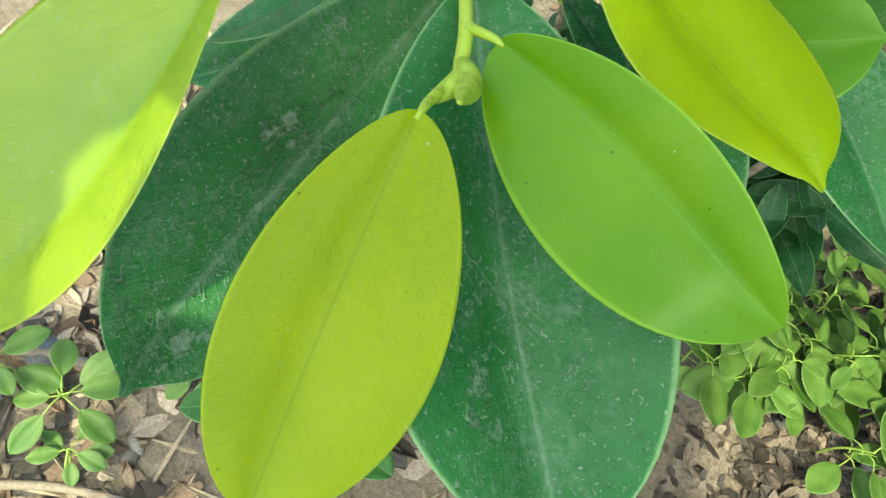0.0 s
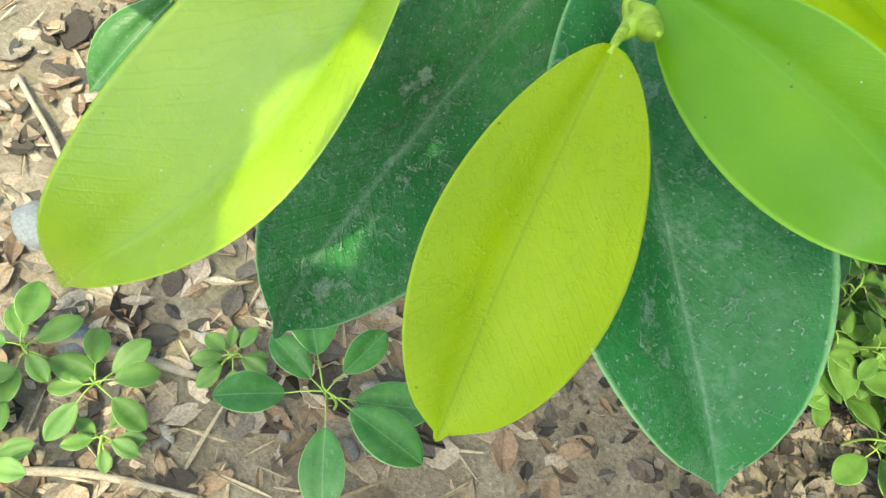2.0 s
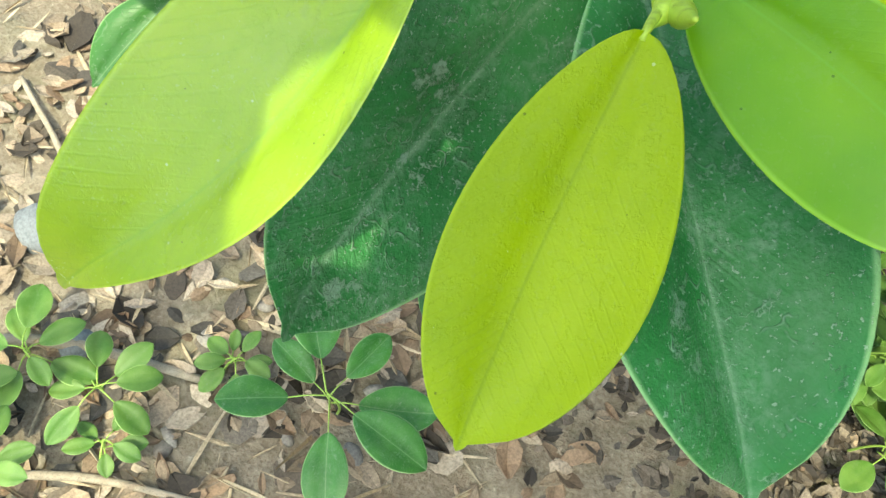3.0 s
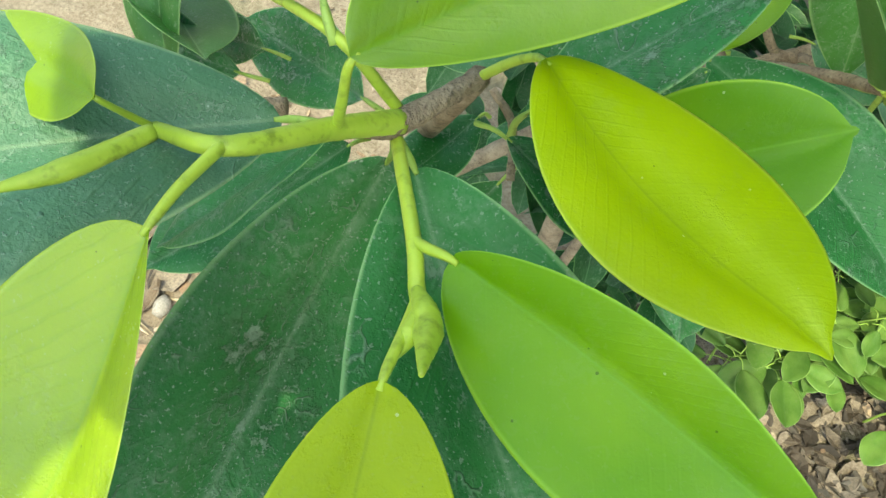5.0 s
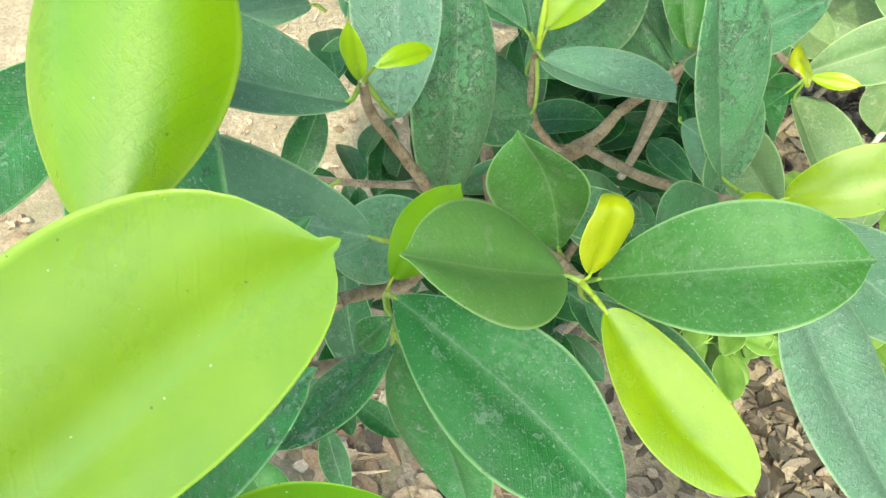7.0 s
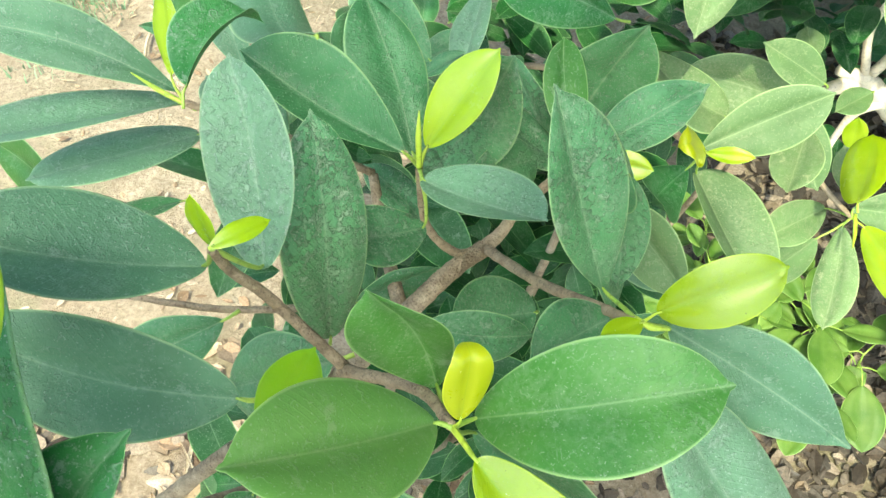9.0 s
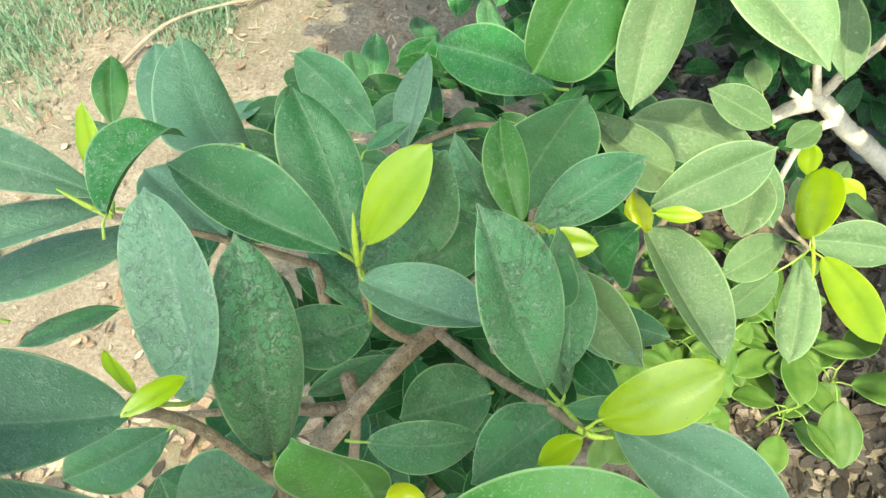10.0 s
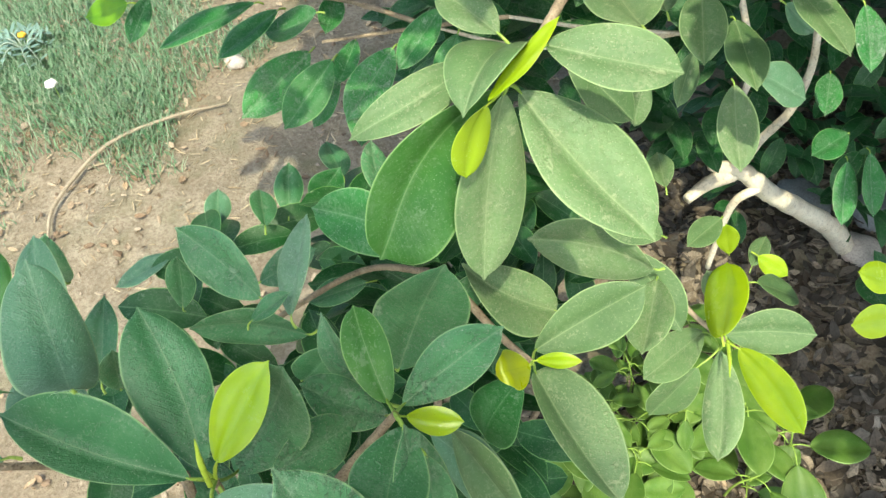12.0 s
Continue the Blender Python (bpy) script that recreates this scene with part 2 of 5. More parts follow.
def bark_material(name, a, b, scale, rough, bump):
    m, n, l, p = nodes_of(name)
    co = n.new("ShaderNodeTexCoord")
    at = co.outputs["Object"]
    f1 = noise_at(n, l, at, scale, 6.0, 0.7)
    f2 = noise_at(n, l, at, scale * 6, 3.0)
    col = mixed(n, l, ramp(n, l, f1, (0.35, grey(0)), (0.65, grey(1))), a, b)
    col = mixed(n, l, ramp(n, l, f2, (0.52, grey(0)), (0.70, grey(0.7))), col, tuple(v * 0.4 for v in a))
    col = mixed(n, l, ramp(n, l, noise_at(n, l, at, scale * 0.3, 3.0), (0.5, grey(0)), (0.7, grey(0.45))), col, tuple(v * 1.3 for v in b))
    l.new(col, p.inputs["Base Color"])
    p.inputs["Roughness"].default_value = rough
    bumped(n, l, p, maths(n, l, "ADD", f1, f2), bump, 0.001)
    return m


BARK = bark_material("brown_bark", (0.20, 0.15, 0.10), (0.42, 0.335, 0.235), 140.0, 0.8, 1.2)
PALE_BARK = bark_material("pale_bark", (0.60, 0.515, 0.39), (0.75, 0.69, 0.565), 45.0, 0.8, 0.7)
GREEN_STEM = bark_material("green_stem", (0.33, 0.47, 0.04), (0.42, 0.55, 0.06), 60.0, 0.42, 0.15)
PETIOLE = bark_material("petiole_skin", (0.26, 0.42, 0.06), (0.36, 0.50, 0.10), 90.0, 0.45, 0.15)


def soil_material():
    m, n, l, p = nodes_of("soil")
    co = n.new("ShaderNodeTexCoord")
    at = co.outputs["Object"]
    a, b, c = noise_at(n, l, at, 1.6, 5.0), noise_at(n, l, at, 14.0, 7.0, 0.65), noise_at(n, l, at, 130.0, 6.0, 0.7)
    col = ramp(n, l, b, (0.3, (0.192, 0.158, 0.112)), (0.55, (0.310, 0.265, 0.198)), (0.75, (0.412, 0.362, 0.278)))
    col = mixed(n, l, ramp(n, l, a, (0.42, grey(0)), (0.62, grey(0.55))), col, (0.27, 0.21, 0.15))
    col = mixed(n, l, ramp(n, l, c, (0.40, grey(0.6)), (0.55, grey(0))), col, (0.14, 0.10, 0.065))
    col = mixed(n, l, ramp(n, l, c, (0.62, grey(0)), (0.72, grey(0.6))), col, (0.66, 0.58, 0.46))
    moss = noise_at(n, l, at, 5.0, 5.0, 0.65)
    col = mixed(n, l, ramp(n, l, moss, (0.50, grey(0)), (0.64, grey(0.6))), col, (0.155, 0.150, 0.085))
    l.new(col, p.inputs["Base Color"])
    p.inputs["Roughness"].default_value = 0.95
    bumped(n, l, p, maths(n, l, "ADD", b, c), 0.8, 0.008)
    return m


def islands_material(name, cols, rough=0.8, through=0.0):
    """Small loose pieces: each island takes its own tone."""
    m, n, l, p = nodes_of(name)
    geo = n.new("ShaderNodeNewGeometry")
    co = n.new("ShaderNodeTexCoord")
    stops = [(i / max(1, len(cols) - 1), c) for i, c in enumerate(cols)]
    col = ramp(n, l, geo.outputs["Random Per Island"], *stops)
    f = noise_at(n, l, co.outputs["Object"], 260.0, 5.0, 0.7)
    col = mixed(n, l, ramp(n, l, f, (0.35, grey(0.55)), (0.6, grey(0))), col, tuple(v * 0.4 for v in cols[0]))
    l.new(col, p.inputs["Base Color"])
    p.inputs["Roughness"].default_value = rough
    bumped(n, l, p, f, 0.4, 0.001)
    if through:
        glow = n.new("ShaderNodeBsdfTranslucent")
        l.new(col, glow.inputs[0])
        mix = n.new("ShaderNodeMixShader")
        mix.inputs[0].default_value = through
        l.new(p.outputs[0], mix.inputs[1])
        l.new(glow.outputs[0], mix.inputs[2])
        l.new(mix.outputs[0], n["Material Output"].inputs[0])
    return m


SOIL = soil_material()
LITTER = islands_material("dry_litter", [(0.14, 0.095, 0.06), (0.30, 0.20, 0.125), (0.22, 0.17, 0.12), (0.46, 0.34, 0.22), (0.36, 0.30, 0.24), (0.54, 0.44, 0.32)])
# damp litter tones lowered further to put the deep shade into the colour
DARK_LITTER = islands_material("damp_shade_litter", [(0.025, 0.019, 0.014), (0.07, 0.052, 0.036), (0.05, 0.044, 0.037), (0.13, 0.10, 0.072), (0.10, 0.09, 0.078), (0.22, 0.175, 0.13), (0.34, 0.28, 0.21)])
GRASS = islands_material("grass_blades", [(0.12, 0.26, 0.12), (0.19, 0.34, 0.19), (0.28, 0.42, 0.27), (0.40, 0.46, 0.34)], 0.55, 0.25)
STRAW = islands_material("dry_straw", [(0.30, 0.22, 0.13), (0.48, 0.38, 0.25), (0.60, 0.50, 0.35), (0.22, 0.17, 0.11)], 0.8)
SEED_M = leaf_material("seedling_leaf", (0.078, 0.185, 0.020), (0.165, 0.285, 0.052), (0.09, 0.21, 0.03), (0.36, 0.54, 0.16), 0.2, 0.5, 0.25, 0.6)
SILVER_M = leaf_material("silver_leaf", (0.12, 0.23, 0.19), (0.20, 0.32, 0.28), (0.26, 0.37, 0.32), (0.28, 0.40, 0.34), 0.4, 0.6, 0.15, 0.1, (0.36, 0.43, 0.40), veil=0.05)
STONE = islands_material("pebbles", [(0.16, 0.14, 0.12), (0.30, 0.27, 0.24), (0.45, 0.41, 0.35)], 0.85)
PALE_STONE = islands_material("pale_stone", [(0.44, 0.38, 0.34), (0.58, 0.52, 0.47)], 0.85)
GREY_STONE = islands_material("grey_stone", [(0.15, 0.16, 0.17), (0.24, 0.255, 0.27)], 0.8)
DRY = bark_material("dry_wood", (0.28, 0.23, 0.165), (0.40, 0.335, 0.25), 90.0, 0.85, 0.5)
SILVER_STEM = bark_material("silver_stem", (0.28, 0.36, 0.30), (0.38, 0.46, 0.40), 90.0, 0.7, 0.2)
WHITE = bark_material("white_petals", (0.75, 0.74, 0.70), (0.85, 0.84, 0.80), 300.0, 0.7, 0.2)
ORANGE = bark_material("orange_petals", (0.75, 0.36, 0.02), (0.85, 0.48, 0.03), 300.0, 0.6, 0.2)


# ---- building helpers ----
def mesh_of(name, verts, faces, mat, smooth=True):
    me = bpy.data.meshes.new(name)
    me.from_pydata(verts, [], faces)
    me.materials.append(mat)
    if smooth:
        me.polygons.foreach_set("use_smooth", [True] * len(me.polygons))
    me.update()
    return me


def under(ob, parent):
    ob.parent = parent
    return ob


def part(name, me, parent, label=""):
    return under(tagged(new(name, me), label), parent)


def smooth_line(pts, n):
    """Points along a Catmull-Rom line through pts."""
    P = [Vector(p) for p in pts]
    P = [2 * P[0] - P[1]] + P + [2 * P[-1] - P[-2]]
    out = []
    for i in range(1, len(P) - 2):
        a, b, c, d = P[i - 1:i + 3]
        for k in range(n):
            t = k / n
            out.append(0.5 * (2 * b + (c - a) * t + (2 * a - 5 * b + 4 * c - d) * t * t + (3 * b - a - 3 * c + d) * t ** 3))
    out.append(P[-2])
    return out


def tube(name, pts, radii, mat, sides=8, n=6, rough=0.0, rng=None):
    """A round tapering stem through pts."""
    line = smooth_line(pts, n)
    rad = np.interp(np.linspace(0, 1, len(line)), np.linspace(0, 1, len(radii)), radii)
    verts, faces = [], []
    up = Vector((0.3, 0.2, 1)).normalized()
    for i, c in enumerate(line):
        d = (line[min(i + 1, len(line) - 1)] - line[max(i - 1, 0)]).normalized()
        s = d.cross(up).normalized()
        w = s.cross(d)
        for k in range(sides):
            a = 2 * math.pi * k / sides
            r = rad[i] * (1 + (rng.uniform(-rough, rough) if rng else 0))
            verts.append(c + (s * math.cos(a) + w * math.sin(a)) * r)
    for i in range(len(line) - 1):
        for k in range(sides):
            a, b = i * sides + k, i * sides + (k + 1) % sides
            faces.append((a, b, b + sides, a + sides))
    faces.append(tuple(reversed(range(sides))))
    faces.append(tuple(range((len(line) - 1) * sides, len(line) * sides)))
    return mesh_of(name, verts, faces, mat)


OLD, CAKED, VEILED, DUSTY, GREEN, BRIGHTENED, FRESH, LIME, SPRING, LEMON, TENDER, YOUNG, CURLED = "old", "caked", "veiled", "dusty", "green", "brightened", "fresh", "lime", "spring", "lemon", "tender", "young", "curled"
BLADE = {OLD: OLD_M, DUSTY: DUSTY_M, CAKED: CAKED_M, VEILED: VEILED_M, LEMON: LEMON_M, LIME: LIME_M, SPRING: SPRING_M, TENDER: TENDER_M, GREEN: GREEN_M, BRIGHTENED: BRIGHTENED_M, FRESH: FRESH_M, YOUNG: YOUNG_M, CURLED: SUNNY_M}
SAYS = {OLD: "dusty dark green leathery leaf", DUSTY: "grey-green leathery leaf dulled by dust", CAKED: "dark green leathery leaf caked with dust", VEILED: "leathery leaf tinted blue-green for shade, under a pale dust film", LEMON: "large lemon green young leaf", LIME: "glossy lime green young leaf", SPRING: "large glossy spring green young leaf", TENDER: "small bright lime leaf at a shoot tip", GREEN: "green leaf with a pale midrib", BRIGHTENED: "green leaf brightened for light it misses, under thin dust", FRESH: "fresh light green leaf",
        YOUNG: "glossy yellow-green young leaf", CURLED: "yellow-green young leaf with a curled tip"}
THICK = {OLD: 0.00045, DUSTY: 0.00045, CAKED: 0.00045, VEILED: 0.00045, LEMON: 0.0003, LIME: 0.0003, SPRING: 0.0003, TENDER: 0.0003, GREEN: 0.0004, BRIGHTENED: 0.0004, FRESH: 0.00035, YOUNG: 0.0003, CURLED: 0.0003}
rng = random.Random(11)


def blade_mesh(name, kind, length, width, bow, nu=30, nv=6, mat=None, fold=None, point=0.05, full=0.64, late=1.08, shape=None):
    """A leaf blade along +x with its face up: bellied outline, drip tip, shallow trough, wavy rim and real thickness.
    shape: belly place, fullness, sway of the midrib, wider side, fold, twist in degrees and droop of the tip."""
    soft = kind in (YOUNG, LIME, SPRING, LEMON, TENDER, FRESH, CURLED)
    fold = (rng.uniform(-0.06, 0.01) if soft else rng.uniform(0.05, 0.13)) if fold is None else fold
    wave, ph, ph2 = rng.uniform(0.006, 0.018), rng.uniform(0, 6.3), rng.uniform(0, 6.3)
    arch = rng.uniform(0.06, 0.10) if soft else rng.uniform(0.08, 0.18)
    sway = rng.uniform(-0.006, 0.006)
    hook = rng.uniform(-0.02, 0.05)
    uneven, twist = 0.0, 0.0
    if shape:
        late, full, sway, uneven, fold, twist, hook = shape
        wave = 0.0
    verts, uv, uv2 = [], [], []
    thick = THICK.get(kind, 0.0003)

    def outline(u):
        body = math.sin(math.pi * min(1.0, u / (1 - 0.6 * point)) ** late) ** full if u < 1 - 0.6 * point else 0.0
        tip = 0.15 * (max(0.0, 1 - u) / (2 * point)) ** 0.5 if u > 1 - 2 * point else 0.0
        return max(body, tip, 0.0)

    def place(u, v, side):
        w = outline(u) * width / 2 * (1 + (uneven if v > 0 else -uneven))
        turn = radians(twist) * (u - 0.3)
        y = v * w * math.cos(turn) + sway * length * math.sin(math.pi * u)
        x = u * length
        z = bow * length * 4 * u * (1 - u)
        z += v * w * math.sin(turn) + abs(v) ** 1.5 * w * fold * 1.6 + math.sin(math.pi * abs(v)) * w * arch
        z += v * v * length * wave * (math.sin(11 * u + ph) if v > 0 else math.sin(10 * u + ph2)) * math.sin(math.pi * u)
        z -= 0.0005 * math.exp(-(v * w / 0.0011) ** 2) * (1 if u < 0.95 else 0)
        z -= hook * length * max(0.0, (u - 0.8) / 0.2) ** 2 * 0.5
        if kind == CURLED and u > 0.72:
            a = (u - 0.72) * 9.0
            r = length / 9.0
            x, z = 0.72 * length + r * math.sin(a), z + r * (1 - math.cos(a)) * -1.0
        return Vector((x, y, z - side * thick * (1 - abs(v) ** 6 * 0.7)))

    us = [0.5 - 0.5 * math.cos(math.pi * i / nu) * (1 - 0.12 * math.sin(math.pi * i / nu)) for i in range(nu + 1)]
    vs = [math.sin(math.pi / 2 * (k / nv)) for k in range(-nv, nv + 1)]
    row = len(vs)
    for side in (0, 1):
        for u in us:
            w = outline(u)
            for v in vs:
                verts.append(place(u, v, side))
                uv.append((u, 0.5 + 0.5 * v * w))
                uv2.append((u, 0.5 + 0.5 * v))
    faces = []
    half = row * len(us)
    for i in range(len(us) - 1):
        for k in range(row - 1):
            a = i * row + k
            faces.append((a, a + row, a + row + 1, a + 1))
            faces.append((half + a, half + a + 1, half + a + row + 1, half + a + row))
        for a, b in ((i * row, (i + 1) * row), ((i + 1) * row + row - 1, i * row + row - 1)):
            faces.append((a, half + a, half + b, b))
    me = mesh_of(name, verts, faces, mat or BLADE[kind])
    for layer_name, src in (("blade", uv), ("rim", uv2)):
        layer = me.uv_layers.new(name=layer_name)
        idx = np.zeros(len(me.loops), dtype=np.int32)
        me.loops.foreach_get("vertex_index", idx)
        layer.data.foreach_set("uv", np.array(src, dtype=np.float32)[idx].ravel())
    return me


def leaf(plant, kind, base, length, width, yaw, rise, roll, bow, node=None, blunt=False, late=1.08, shape=None):
    """One leaf of a plant: base of the blade in metres, heading, rise and roll in degrees; its stalk runs to the node."""
    m = Matrix.Translation(base) @ Matrix.Rotation(radians(yaw), 4, "Z") @ Matrix.Rotation(-radians(rise), 4, "Y") @ Matrix.Rotation(radians(roll), 4, "X")
    ob = part("leaf", blade_mesh("leaf", kind, length, width, bow, point=0.008 if blunt else 0.052, full=0.5 if blunt else 0.64, late=late, shape=shape), plant, SAYS[kind])
    ob.matrix_basis = m
    inv = m.inverted()
    soft = kind in (YOUNG, LIME, SPRING, LEMON, TENDER, FRESH, CURLED)
    if node is None:
        pts = [(0.0015, 0, bow * 0.01 - 0.0003), (-0.003, 0, -0.0012), (-0.007, rng.uniform(-0.001, 0.001), -0.005)]
    else:
        far = inv @ Vector(node)
        mid = far * 0.5 + Vector((0, 0, 0.05 * far.length))
        pts = [(0.0015, 0, bow * 0.01 - 0.0003), tuple(mid * 0.25), tuple(mid), tuple(far)]
    r = 0.00095 if length > 0.05 else 0.0006
    part("petiole", tube("petiole", pts, [r * 0.55, r * 0.85, r, r * 1.15], GREEN_STEM if soft else PETIOLE, 8, 5), ob, "green leaf stalk")
    return ob


def twig(plant, mat, pts, radii):
    label = "green new stem" if mat is GREEN_STEM else "brown woody twig"
    return part("twig", tube("twig", pts, radii, mat, 12, 12, 0.08 if mat is BARK else 0.03, rng), plant, label)


# ---- ground ----
def bumps(x, y):
    return 0.012 * noise.noise(Vector((x * 3, y * 3, 0))) + 0.006 * noise.noise(Vector((x * 11, y * 11, 4))) + 0.003 * noise.noise(Vector((x * 32, y * 32, 9)))


def ground():
    n = 150
    axis = [math.copysign(abs(k / n) * 1.9 + 300 * abs(k / n) ** 9, k) for k in range(-n, n + 1)]
    verts = [(x, y + 0.5, bumps(x, y + 0.5) if abs(x) + abs(y) < 6 else 0.0) for y in axis for x in axis]
    row = len(axis)
    faces = [(j * row + i, j * row + i + 1, (j + 1) * row + i + 1, (j + 1) * row + i) for j in range(row - 1) for i in range(row - 1)]
    return tagged(new("ground", mesh_of("ground", verts, faces, SOIL)), "bare sandy brown soil under the shrubs", "ground", kind="structure")


ground()


def plant_root(name, at, label, category, group=""):
    ob = new(name)
    ob.location = at
    ob.empty_display_size = 0.05
    return tagged(ob, label, category, group)


SHRUB = plant_root("fig_shrub", (0, 0, 0), "fig shrub with dusty dark leaves and yellow-green young shoots", "shrub", "fig shrubs")
PALE = plant_root("fig_shrub", (0, 0, 0), "sunlit fig shrub with a pale bare trunk standing in soil", "shrub", "fig shrubs")


# hanging shoot close to the eye
twig(SHRUB, BARK, [(-0.1925, -0.1040, 0.9704), (-0.2024, -0.1224, 0.9717), (-0.2067, -0.1281, 0.9745)], [0.002, 0.0025, 0.0021])
twig(SHRUB, GREEN_STEM, [(-0.2024, -0.1224, 0.9717), (-0.2100, -0.1332, 0.9785), (-0.2198, -0.1509, 0.9895), (-0.2347, -0.1492, 0.9830)], [0.0026, 0.0022, 0.0017, 0.0013])
twig(SHRUB, GREEN_STEM, [(-0.2300, -0.1543, 0.9912), (-0.2347, -0.1673, 0.9955), (-0.2419, -0.1767, 0.9975)], [0.0014, 0.0017, 0.0003])
twig(SHRUB, GREEN_STEM, [(-0.2029, -0.1226, 0.9688), (-0.1889, -0.1486, 0.9800), (-0.1845, -0.1576, 0.9809), (-0.1823, -0.1600, 0.9800)], [0.0013, 0.0013, 0.0014, 0.0012])
twig(SHRUB, GREEN_STEM, [(-0.1844, -0.1583, 0.9831), (-0.1816, -0.1625, 0.9863), (-0.1797, -0.1664, 0.9883), (-0.1777, -0.1750, 0.9964)], [0.001, 0.0021, 0.0023, 0.0004])
twig(SHRUB, GREEN_STEM, [(-0.2034, -0.1197, 0.9718), (-0.2169, -0.1197, 0.9856), (-0.2462, -0.1013, 0.9696), (-0.2592, -0.1008, 0.9709)], [0.0012, 0.0011, 0.001, 0.0006])
twig(SHRUB, GREEN_STEM, [(-0.2592, -0.1008, 0.9709), (-0.2716, -0.0937, 0.9758)], [0.001, 0.0008])
twig(SHRUB, BARK, [(-0.2461, -0.0920, 0.9176), (-0.2670, -0.1001, 0.9148), (-0.2973, -0.1086, 0.9126)], [0.0025, 0.0025, 0.002])
twig(SHRUB, BARK, [(-0.1929, -0.0866, 0.9477), (-0.1855, -0.0917, 0.9441), (-0.1811, -0.1024, 0.9382)], [0.001, 0.001, 0.001])
twig(SHRUB, GREEN_STEM, [(-0.1821, -0.1621, 0.9859), (-0.1822, -0.1668, 0.9868), (-0.1823, -0.1707, 0.9873)], [0.0014, 0.0017, 0.0003])
leaf(SHRUB, YOUNG, (-0.1826, -0.1760, 0.9911), 0.0680, 0.0334, -78.2, -31.2, -6.7, -0.023, (-0.184, -0.158, 0.981), shape=(1.18, 0.49, -0.009, 0.12, 0.07, -6, 0.01))
leaf(SHRUB, LIME, (-0.2209, -0.1697, 0.9934), 0.1099, 0.0361, -112.8, -41.0, -2.0, 0.010, (-0.220, -0.151, 0.990), shape=(0.86, 0.67, 0.102, -0.24, 0.22, -34, 0.14))
leaf(SHRUB, OLD, (-0.2046, -0.1193, 0.9547), 0.1119, 0.0607, -94.7, -21.5, -38.7, -0.109, (-0.203, -0.123, 0.969), shape=(1.21, 0.51, 0.037, 0.06, 0.07, -19, -0.12))
leaf(SHRUB, OLD, (-0.1965, -0.1285, 0.9686), 0.1116, 0.0525, -46.4, -11.9, 6.4, 0.046, (-0.203, -0.123, 0.969), shape=(1.28, 0.52, -0.035, -0.01, 0.30, -12, 0.08))
leaf(SHRUB, FRESH, (-0.1817, -0.1519, 0.9848), 0.0627, 0.0278, -22.3, 7.7, 46.6, 0.028, (-0.189, -0.149, 0.980), blunt=True, shape=(1.15, 0.49, 0.030, -0.24, 0.19, 4, 0.19))
leaf(SHRUB, LEMON, (-0.1805, -0.1124, 0.9910), 0.0651, 0.0367, -32.3, 3.3, -7.5, -0.074, (-0.193, -0.104, 0.970), shape=(0.97, 0.61, -0.020, 0.09, 0.04, 15, 0.11))
leaf(SHRUB, FRESH, (-0.1683, -0.1053, 0.9461), 0.0586, 0.0329, 17.6, 33.7, 34.3, -0.015, shape=(1.20, 0.47, 0.007, -0.10, 0.26, -5, 0.03))
leaf(SHRUB, SPRING, (-0.2056, -0.1364, 1.0020), 0.1064, 0.0449, 45.9, 19.9, 43.0, -0.099, (-0.210, -0.133, 0.978), shape=(1.40, 0.41, -0.032, 0.36, 0.12, -13, -0.03))
leaf(SHRUB, VEILED, (-0.2204, -0.1336, 0.9758), 0.1184, 0.0513, -138.4, 5.7, -8.5, 0.018, (-0.210, -0.133, 0.978), shape=(1.06, 0.61, -0.013, 0.03, 0.11, -2, 0.01))
leaf(SHRUB, LIME, (-0.2365, -0.1566, 0.9987), 0.0400, 0.0162, 163.9, -17.1, -32.5, -0.118, (-0.235, -0.149, 0.983))
leaf(SHRUB, GREEN, (-0.2782, -0.0979, 0.9171), 0.0578, 0.0270, 110.1, 44.0, -35.2, 0.073)
leaf(SHRUB, OLD, (-0.2637, -0.0865, 0.9164), 0.0452, 0.0222, 166.7, -11.9, -57.1, 0.075)
leaf(SHRUB, OLD, (-0.2208, -0.1155, 0.9889), 0.0937, 0.0354, 124.7, -6.8, -3.5, -0.072)
leaf(SHRUB, OLD, (-0.1832, -0.0937, 0.9521), 0.0598, 0.0264, 32.5, 39.9, 0.4, 0.016)
leaf(SHRUB, OLD, (-0.1973, -0.0732, 0.9195), 0.0381, 0.0176, -107.8, 10.4, -1.1, -0.059)
leaf(SHRUB, OLD, (-0.1848, -0.0891, 0.9165), 0.0451, 0.0205, -143.8, -61.4, -45.0, 0.023)
leaf(SHRUB, OLD, (-0.1704, -0.1173, 0.9165), 0.0563, 0.0222, -17.0, -33.3, 47.3, 0.122)
leaf(SHRUB, OLD, (-0.2231, -0.1065, 0.9414), 0.0580, 0.0263, -134.9, -32.8, 24.2, 0.006)
leaf(SHRUB, OLD, (-0.1839, -0.1061, 0.9582), 0.0374, 0.0173, -12.7, -17.7, -2.0, -0.028)
leaf(SHRUB, GREEN, (-0.2885, -0.1654, 0.9105), 0.0340, 0.0159, -103.3, -31.5, -17.0, 0.053)
leaf(SHRUB, SPRING, (-0.1784, -0.0639, 1.0221), 0.0707, 0.0380, 98.0, 21.1, 3.1, -0.011, shape=(1.08, 0.62, 0.0, 0.0, -0.30, 0, 0.02))
leaf(SHRUB, GREEN, (-0.3091, -0.0537, 0.9109), 0.0680, 0.0307, -44.4, 21.2, -24.1, -0.052)
